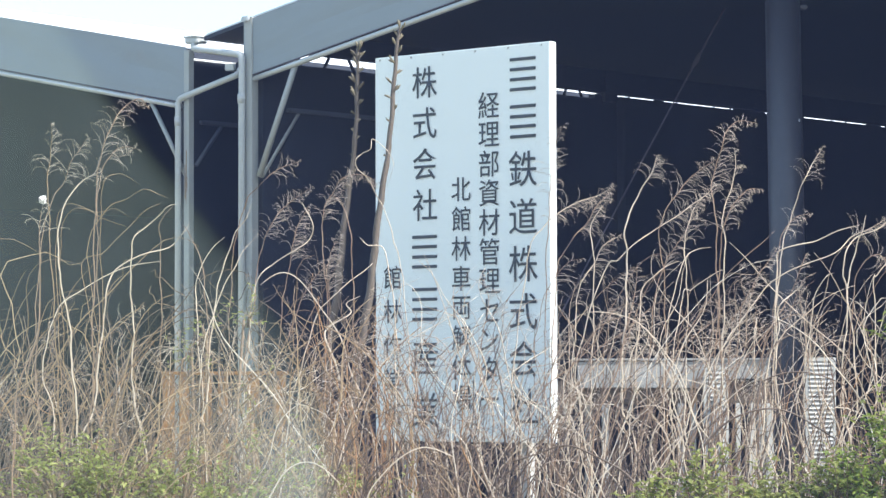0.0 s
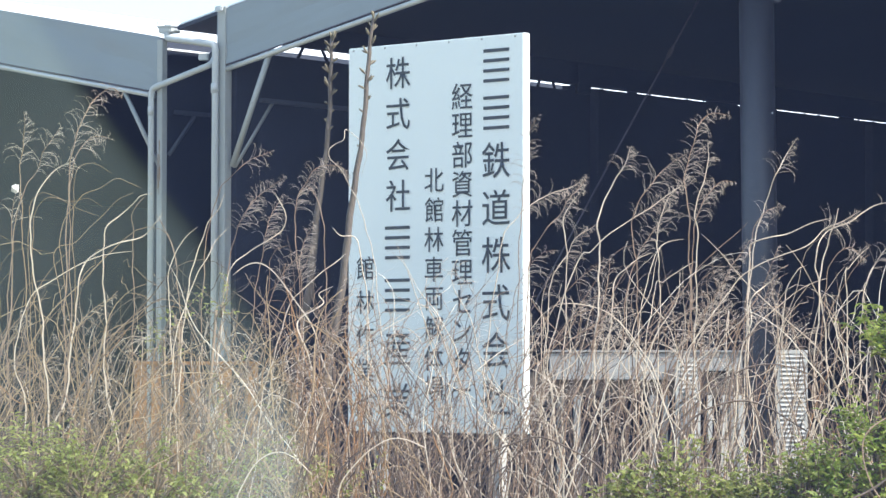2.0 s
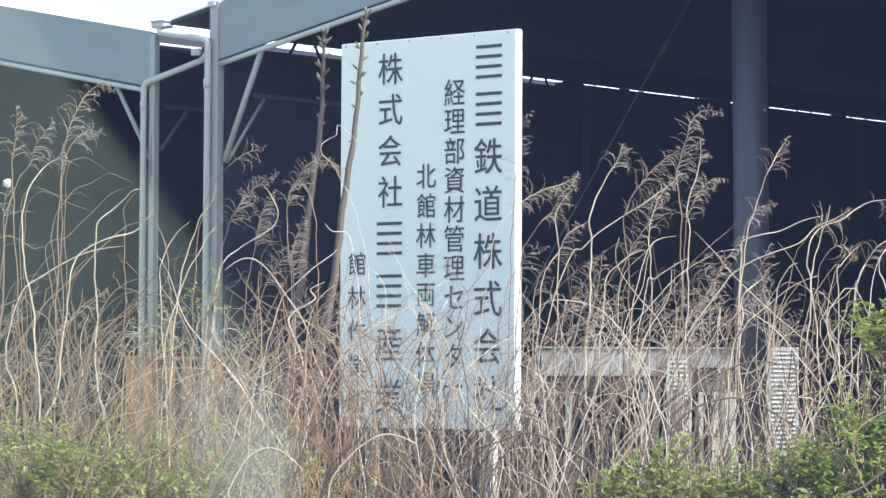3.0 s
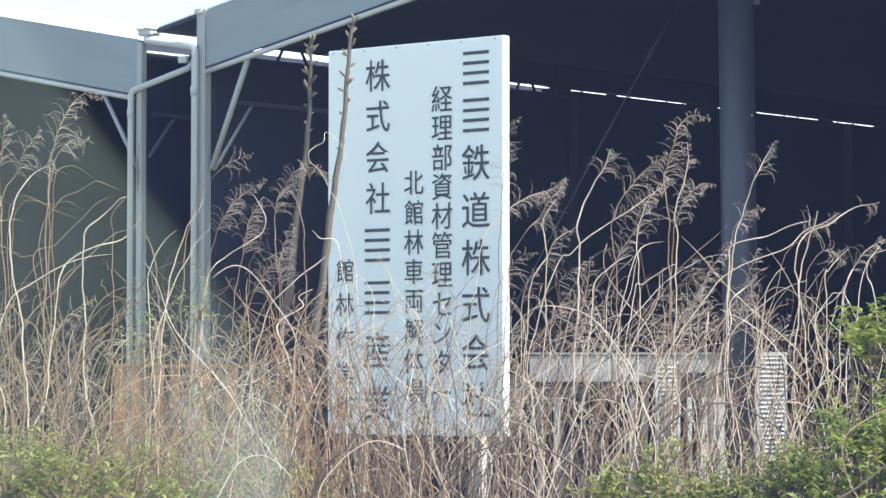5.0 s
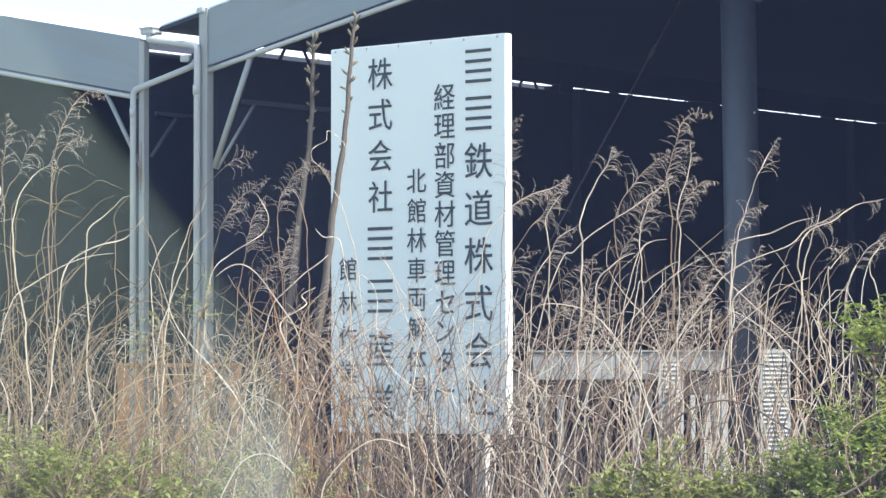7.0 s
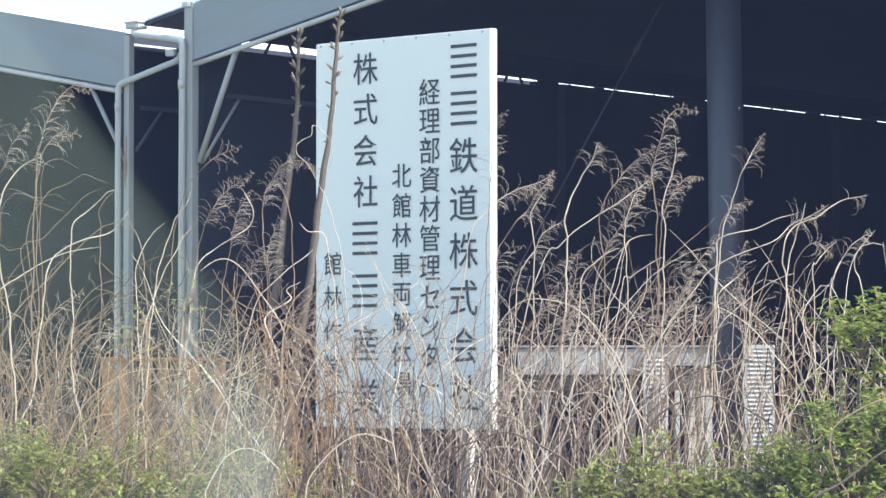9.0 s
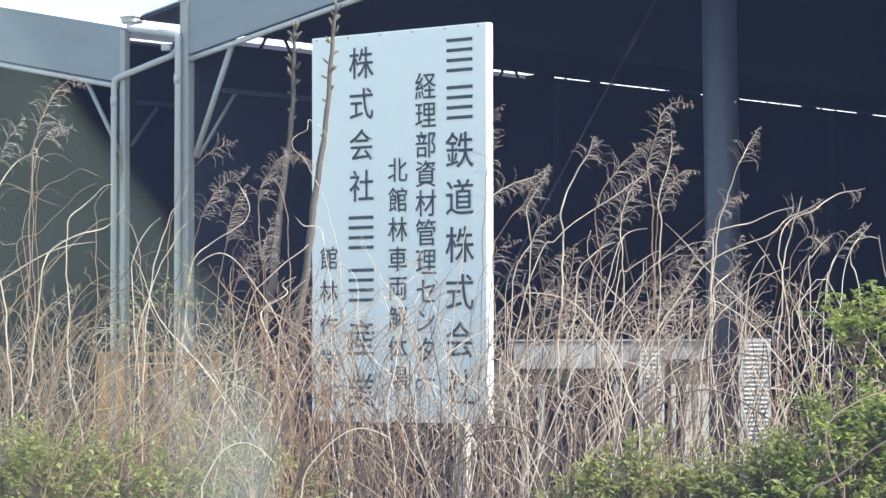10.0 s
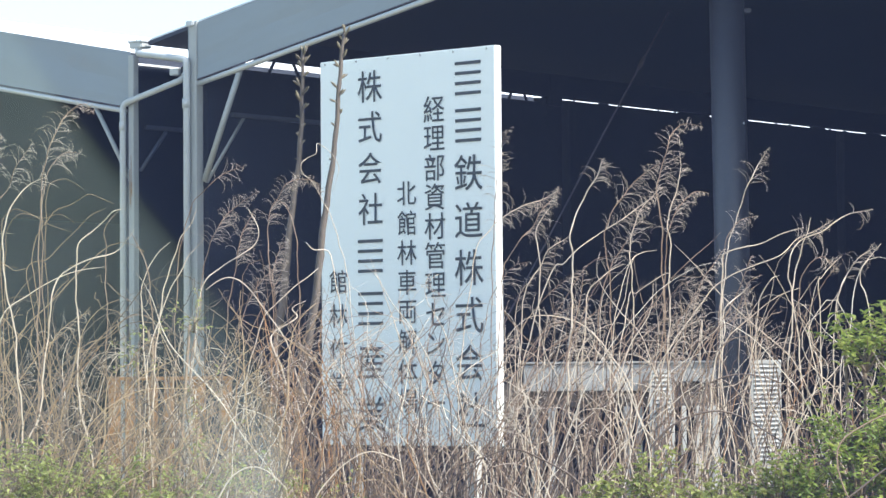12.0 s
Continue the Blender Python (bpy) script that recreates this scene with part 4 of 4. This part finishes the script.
thicket("low_weed_thicket", "low grey-brown weed stalks before the rack", 105, 0.75, 2.3, 9.8, 12.9, -0.27, 0.1, M_DULL, 11, 0.0034, rg, 0.0, (-24, 30))
thicket("shaded_weed_thicket", "weed stalks darkened for shade among the straw", 170, -2.2, 2.3, 10.8, 13.0, 0.03, 0.19, M_DULL, 10, 0.0032, rg, 0.06, (-26, 34))
thicket("weed_thicket", "thin dry weed stalks and vines before the sign", 80, -0.5, 0.35, 11.8, 12.9, 0.16, 0.17, M_STRAW, 14, 0.0025, rg, 0.0, (-40, 46))
thicket("pale_grass", "tan dry grass bending over the low shrub", 110, -1.25, -0.4, 9.5, 10.6, -0.24, 0.1, M_TAN, 20, 0.0022, rg, 0.0, (-60, 70))
thicket("back_weed_thicket", "dull brown weed stalks in front of the sheds", 200, -2.2, 2.3, 14.3, 16.6, -0.24, 0.13, M_DULL, 9, 0.0042, rg, 0.0, (-16, 20))


# ---- single arching stems ----
def bezier(a, b, c, n):
    return [tuple(Vector(a) * (1 - t) ** 2 + Vector(b) * 2 * t * (1 - t) + Vector(c) * t * t) for t in np.linspace(0, 1, n)]


def arching_stem(root, crest, tip, r, mat, label):
    """A dead stem rising from the ground, bowed over: x, y and height of its root bend, its crest and its tip."""
    ob = thing("arching_stem", pose(root[0], root[1], 0), label, "dry stem", "arching dead stems")
    o = Vector((root[0], root[1], 0))
    path = [(0, 0, 0), (0.01, 0, root[2] * 0.5)] + [tuple(Vector(p) - o + Vector((noise.noise((p[2] * 5, root[0] * 7, 1)), 0, noise.noise((p[0] * 6, root[2] * 9, 4)))) * 0.035 * min(1, k / 6)) for k, p in enumerate(bezier(root, crest, tip, 26))]
    part("stem", tubes("stem", [np.array(path)], [np.linspace(r, r * 0.6, len(path))], mat, 7), mat, ob)


arching_stem((1.27, 9.0, EYE - 0.40), (1.12, 9.0, EYE - 0.12), (1.45, 9.1, EYE - 0.10), 0.0028, M_STRAW, "pale bowed dead stem over the shrub")
arching_stem((1.16, 9.0, EYE - 0.42), (1.25, 9.0, EYE - 0.33), (1.42, 9.0, EYE - 0.24), 0.0045, M_DULL, "grey leaning dead stem over the shrub")
arching_stem((0.52, 10.0, EYE - 0.42), (0.36, 10.0, EYE - 0.18), (0.06, 10.1, EYE - 0.29), 0.0042, M_DULL, "brown bowed dead stem before the sign")
arching_stem((-0.74, 9.6, EYE - 0.42), (-0.64, 9.6, EYE - 0.18), (-0.50, 9.6, EYE - 0.34), 0.0027, M_PALE, "pale bowed dead stem among the stalks")
arching_stem((-0.42, 9.7, EYE - 0.46), (-0.36, 9.7, EYE - 0.2), (-0.14, 9.7, EYE - 0.26), 0.0026, M_PALE, "pale bowed dead stem among the stalks")
arching_stem((-0.50, 12.5, EYE - 0.3), (-0.70, 12.4, EYE + 0.55), (-0.96, 12.4, EYE + 0.40), 0.0036, M_PALE, "pale dead stem leaning across the posts")

arching_stem((0.82, 11.2, EYE - 0.20), (1.08, 11.2, EYE + 0.10), (1.33, 11.2, EYE - 0.03), 0.0038, M_DULL, "grey-brown stem bowed before the rack")
arching_stem((0.76, 10.8, EYE - 0.28), (0.98, 10.8, EYE + 0.02), (1.26, 10.8, EYE - 0.24), 0.0045, M_DULL, "grey-brown stem bowed before the rack")

# a stalk with a tuft of white seed fluff
tuft_stalk = goldenrod(-1.376, 0.545, 9.0, 6, 10, 0.12, 6, full=0.6)
bm = bmesh.new()
bmesh.ops.create_icosphere(bm, subdivisions=3, radius=0.012)
for v in bm.verts:
    v.co += v.normal * 0.008 * noise.noise(v.co * 130)
tuft = part("seed_tuft", bm, M_FLUFF, tuft_stalk, "white seed fluff")
tuft.location = Vector((-1.376, 9.0 - 0.015, EYE + 0.545)) - tuft_stalk.matrix_world.translation


# ---- budding saplings beside the sign ----
def bud_mesh(rg, big):
    """A swelling bud on a short spur: two or three pointed scales parting at the tip."""
    paths, radii = [], []
    for k in range(rg.choice((2, 3))):
        a = rg.uniform(-0.5, 0.5)
        b = rg.uniform(-0.4, 0.4)
        u = np.linspace(0, 1, 7)
        paths.append(np.stack([0.022 * big * a * u ** 1.6, 0.018 * big * b * u ** 1.6, 0.042 * big * rg.uniform(0.7, 1.1) * u], 1))
        radii.append(big * np.array([0.0034, 0.0036, 0.0048, 0.0056, 0.0052, 0.0036, 0.0012]))
    return tubes("bud", paths, radii, M_BUD, 7)


def sapling(y, top, curve, r, rg):
    """A bare upright stem, x a cubic of the height over the eye, with buds to either side and a cluster at the tip."""
    n = 90
    z = np.linspace(0, 1, n) * (EYE + top)
    low = np.clip((z - EYE + 0.7) / 1.0, 0, 1)
    h = np.maximum(z - EYE, -0.7)
    x = ((curve[0] * h + curve[1]) * h + curve[2]) * h + curve[3] + 0.1 * (np.minimum(z - EYE, -0.7) + 0.7)
    x = x + 0.004 * np.sin(z * 9) * low + 0.002 * np.sin(z * 31)
    ob = thing("budding_sapling", pose(float(x[0]), y, 0), "bare grey-brown sapling with swelling tan buds", "sapling", "saplings beside the sign")
    path = np.stack([x - x[0], 0.015 * np.sin(z * 2.2), z], 1)
    rad = np.interp(top + EYE - z, [0, 0.25, 0.8, 1.3, top + EYE], [r * 0.62, r * 0.85, r * 1.2, r * 1.6, r * 2.1])
    rad = rad * (1 + 0.09 * np.sin(z * 57) * np.sin(z * 23 + 1) + np.array([rg.uniform(-0.06, 0.06) for _ in z]))
    part("stem", tubes("stem", [path], [rad], M_BARK, 10), M_BARK, ob)
    drop, i = 0.0, 0
    while drop < 0.85:
        p = Vector([float(np.interp(EYE + top - drop, z, path[:, k])) for k in range(3)])
        sd = 1 if i % 2 else -1
        big = rg.uniform(0.85, 1.15) * (1.0 if drop < 0.3 else 0.75 if drop < 0.45 else 0.42)
        tilt = sd * rg.uniform(22, 50) if i else 4
        o = part("bud", bud_mesh(rg, big), M_BUD, ob)
        o.matrix_local = Matrix.Translation(p + Vector((sd * 0.006 * (i > 0), rg.uniform(-0.012, 0.0), 0))) @ pose(0, 0, 0, rg.uniform(-25, 25), tilt, rg.uniform(-30, 30))
        drop += rg.uniform(0.012, 0.022) if drop < 0.07 else rg.uniform(0.03, 0.055) if drop < 0.4 else rg.uniform(0.05, 0.09)
        i += 1
    return ob


rg = random.Random(9)
sapling(13.3, 1.585, (-0.0075, -0.0068, 0.1536, -0.6149), 0.0118, rg)
sapling(13.4, 1.505, (-0.0351, 0.0449, 0.1103, -0.7559), 0.0118, rg)


# ---- green shrubs ----
def leaf_arrays(shoots, leaf, rg):
    """Folded pointed leaves along shoots."""
    verts, faces = [], []
    for path in shoots:
        k = len(path)
        for i in range(1, k):
            for sd in (-1, 1):
                ln = leaf * rg.uniform(0.6, 1.25)
                az, el = rg.uniform(0, 6.283), rg.uniform(-0.5, 0.75)
                d = Vector((math.cos(az) * math.cos(el), math.sin(az) * math.cos(el), math.sin(el)))
                side = d.cross(Vector((rg.uniform(-0.4, 0.4), rg.uniform(-0.4, 0.4), 1))).normalized()
                up = side.cross(d).normalized()
                p = Vector(path[i]) + Vector((rg.uniform(-1, 1), rg.uniform(-1, 1), rg.uniform(-1, 1))) * 0.008
                w = ln * rg.uniform(0.2, 0.28)
                fold = up * w * 0.45
                b = len(verts)
                verts += [p, p + d * ln * 0.35 + side * w + fold, p + d * ln * 0.4, p + d * ln * 0.35 - side * w + fold,
                          p + d * ln * 0.75 + side * w * 0.7 + fold * 0.5 - up * ln * 0.05, p + d * ln * 0.75 - side * w * 0.7 + fold * 0.5 - up * ln * 0.05, p + d * ln - up * ln * 0.16, p + d * ln * 0.78 - up * ln * 0.05]
                faces += [(b, b + 1, b + 2), (b, b + 2, b + 3), (b + 1, b + 4, b + 7, b + 2), (b + 2, b + 7, b + 5, b + 3), (b + 4, b + 6, b + 7), (b + 7, b + 6, b + 5)]
    return verts, faces


def shrub(x, y, blobs, label, rg, leaf=0.03, density=900, mat=M_LEAF):
    """A leafy shrub: stems from the ground, shoots filling uneven lobes. Each lobe: x, y, z, radius across and up."""
    ob = thing("green_shrub", pose(x, y, 0), label, "shrub", "green shrubs before the stalks")
    stems, shoots = [], []
    for bx, by, bz, br, bh in blobs:
        n = max(6, int(density * br * br * 1.2))
        stems.append(np.array([(rg.uniform(-0.1, 0.1), 0, 0), (bx * 0.4, by * 0.4, bz * 0.5), (bx * 0.9, by, bz)]))
        for i in range(n):
            while True:
                v = Vector((rg.uniform(-1, 1), rg.uniform(-1, 1), rg.uniform(-0.9, 1)))
                if 0.3 < v.length < 1:
                    break
            p = Vector((bx + v.x * br, by + v.y * br, bz + v.z * bh))
            d = (v.normalized() * 0.8 + Vector((rg.uniform(-0.5, 0.5), rg.uniform(-0.5, 0.5), 0.7))).normalized()
            ln = rg.uniform(0.05, 0.16)
            shoots.append([tuple(p + d * ln * t + Vector((0, 0, -0.02 * t * t))) for t in np.linspace(0, 1, 7)])
            if i % 5 == 0:
                stems.append(np.array([(bx, by, bz - bh * 0.6), tuple((Vector((bx, by, bz - bh * 0.2)) + p) / 2), tuple(p)]))
    tagged(part("branchwork", tubes("branchwork", stems + [np.array(s) for s in shoots], [0.006] * len(stems) + [0.0012] * len(shoots), M_TWIG, 4), M_TWIG, ob, "thin brown twigs"), kind="stuff")
    v, f = leaf_arrays(shoots, leaf, rg)
    tagged(part("foliage", mesh_of("foliage", v, f, mat), mat, ob, "fresh green leaves"), kind="stuff")
    return ob


rg = random.Random(77)
shrub(1.36, 9.4, [(-0.02, 0, 1.48, 0.22, 0.22), (-0.2, -0.05, 1.42, 0.16, 0.15), (0.2, 0.05, 1.54, 0.2, 0.22), (0.07, 0.0, 1.66, 0.10, 0.1), (-0.06, 0, 1.70, 0.08, 0.06)], "leafy bright green shrub before the dry stalks", rg, 0.028, 4200)
shrub(1.52, 10.6, [(0.02, 0, 1.97, 0.08, 0.09), (0.1, 0.05, 2.05, 0.08, 0.07), (-0.06, 0, 2.03, 0.05, 0.04), (0.14, 0, 1.86, 0.08, 0.12)], "upright leafy green shoots of a young shrub", rg, 0.034, 3600)
shrub(0.72, 9.4, [(-0.24, 0, 1.38, 0.11, 0.13), (-0.08, 0, 1.46, 0.12, 0.15), (0.08, 0.05, 1.43, 0.12, 0.14), (0.22, 0, 1.38, 0.12, 0.14), (0.36, 0, 1.44, 0.13, 0.15)], "low yellow-green leafy shrub", rg, 0.028, 5200, M_SHOOT)
shrub(-1.2, 9.8, [(-0.25, 0, 1.51, 0.15, 0.14), (-0.05, 0, 1.46, 0.16, 0.17), (0.15, 0.05, 1.44, 0.15, 0.16), (0.33, 0.1, 1.38, 0.14, 0.14)], "low yellow-green leafy shrub among dry stalks", rg, 0.026, 3400, M_SHOOT)
shrub(-0.75, 10.6, [(-0.1, 0, 1.5, 0.16, 0.16), (0.12, 0, 1.42, 0.14, 0.14), (0.3, 0.1, 1.42, 0.1, 0.12)], "thin young green shrub among dry stalks", rg, 0.024, 1500, M_SHOOT)

shrub(-1.10, 11.3, [(0.0, 0, 2.07, 0.06, 0.12), (-0.07, 0.05, 2.01, 0.05, 0.06), (0.16, 0, 2.12, 0.04, 0.05), (0.2, 0, 1.75, 0.06, 0.1)], "sparse yellow-green shoots climbing among dry stalks", rg, 0.02, 1500, M_SHOOT)

# ---- added pane that the view looks through, with a pale haze painted in ----
m = bpy.data.materials.new("clear pane with painted haze")
m.use_nodes = True
n, l = m.node_tree.nodes, m.node_tree.links
n.remove(n["Principled BSDF"])
co, far, edge, veil_noise, amount = n.new("ShaderNodeTexCoord"), n.new("ShaderNodeMath"), n.new("ShaderNodeMapRange"), n.new("ShaderNodeTexNoise"), n.new("ShaderNodeMath")
# the painted haze's rim, fitted to the camera's view: x as a cubic of the height
split = n.new("ShaderNodeSeparateXYZ")
l.new(co.outputs["Object"], split.inputs[0])
rim_line = None
for k in (427.0, -19.68, -0.4966, -0.01466):
    step = n.new("ShaderNodeMath")
    step.operation = "MULTIPLY_ADD"
    if rim_line is None:
        step.inputs[0].default_value = 0.0
    else:
        l.new(rim_line, step.inputs[0])
    l.new(split.outputs["Z"], step.inputs[1])
    step.inputs[2].default_value = k
    rim_line = step.outputs[0]
far.operation = "SUBTRACT"
l.new(split.outputs["X"], far.inputs[0])
l.new(rim_line, far.inputs[1])
edge.interpolation_type = "SMOOTHSTEP"
edge.inputs["From Min"].default_value, edge.inputs["From Max"].default_value = 0.0010, -0.0022
edge.inputs["To Max"].default_value = 0.068
veil_noise.inputs["Scale"].default_value = 60
l.new(far.outputs["Value"], edge.inputs["Value"])
l.new(co.outputs["Object"], veil_noise.inputs["Vector"])
amount.operation = "MULTIPLY"
l.new(edge.outputs["Result"], amount.inputs[0])
l.new(veil_noise.outputs["Fac"], amount.inputs[1])
clear, veil_diffuse, pane_mix = n.new("ShaderNodeBsdfTransparent"), n.new("ShaderNodeBsdfDiffuse"), n.new("ShaderNodeMixShader")
tint = n.new("ShaderNodeMix")
tint.data_type = "RGBA"
tint.inputs["A"].default_value, tint.inputs["B"].default_value = (0.34, 0.46, 0.96, 1), (0.56, 0.71, 0.75, 1)
tone = n.new("ShaderNodeMapRange")
tone.inputs["From Max"].default_value = 0.02
l.new(edge.outputs["Result"], tone.inputs["Value"])
l.new(tone.outputs["Result"], tint.inputs["Factor"])
l.new(tint.outputs["Result"], veil_diffuse.inputs["Color"])
foot, thick, veil_even = n.new("ShaderNodeMapRange"), n.new("ShaderNodeMath"), n.new("ShaderNodeMath")
l.new(split.outputs["Z"], foot.inputs["Value"])
foot.inputs["From Min"].default_value, foot.inputs["From Max"].default_value = -0.012, 0.02
foot.inputs["To Min"].default_value, foot.inputs["To Max"].default_value = 0.4, 1.0
thick.operation, veil_even.operation = "MULTIPLY", "ADD"
l.new(amount.outputs[0], thick.inputs[0])
l.new(foot.outputs["Result"], thick.inputs[1])
l.new(thick.outputs[0], veil_even.inputs[0])
# even bluish haze painted over the whole pane, lifting the darks behind it
veil_even.inputs[1].default_value = 0.0112
# a denser patch of painted haze along the lower rim
rim, low, patch, patch_size, both = n.new("ShaderNodeMapRange"), n.new("ShaderNodeMapRange"), n.new("ShaderNodeMath"), n.new("ShaderNodeMath"), n.new("ShaderNodeMath")
rim.interpolation_type = low.interpolation_type = "SMOOTHSTEP"
rim.inputs["From Min"].default_value, rim.inputs["From Max"].default_value = -0.012, -0.002
low.inputs["From Min"].default_value, low.inputs["From Max"].default_value = 0.0, -0.009
l.new(far.outputs["Value"], rim.inputs["Value"])
l.new(split.outputs["Z"], low.inputs["Value"])
patch.operation = patch_size.operation = "MULTIPLY"
l.new(rim.outputs["Result"], patch.inputs[0])
l.new(low.outputs["Result"], patch.inputs[1])
l.new(patch.outputs[0], patch_size.inputs[0])
l.new(amount.outputs[0], patch_size.inputs[1])
both.operation = "MULTIPLY_ADD"
l.new(patch_size.outputs[0], both.inputs[0])
both.inputs[1].default_value = 1.25
l.new(veil_even.outputs[0], both.inputs[2])
l.new(both.outputs[0], pane_mix.inputs["Fac"])
l.new(clear.outputs[0], pane_mix.inputs[1])
l.new(veil_diffuse.outputs[0], pane_mix.inputs[2])
l.new(pane_mix.outputs[0], n["Material Output"].inputs["Surface"])
pane_mesh = bpy.data.meshes.new("haze_pane")
bm = box((-0.3, 0, -0.2), (0.3, 0.004, 0.25), 0)
bm.to_mesh(pane_mesh)
bm.free()
pane_mesh.materials.append(m)
pane = new("haze_pane", pane_mesh)
pane.location = (0, 0.25, EYE)
tagged(pane, "added clear pane with a pale haze painted over one corner", "window pane", kind="structure")


def motions():
    """Nothing in the place moves; only the camera does."""


motions()
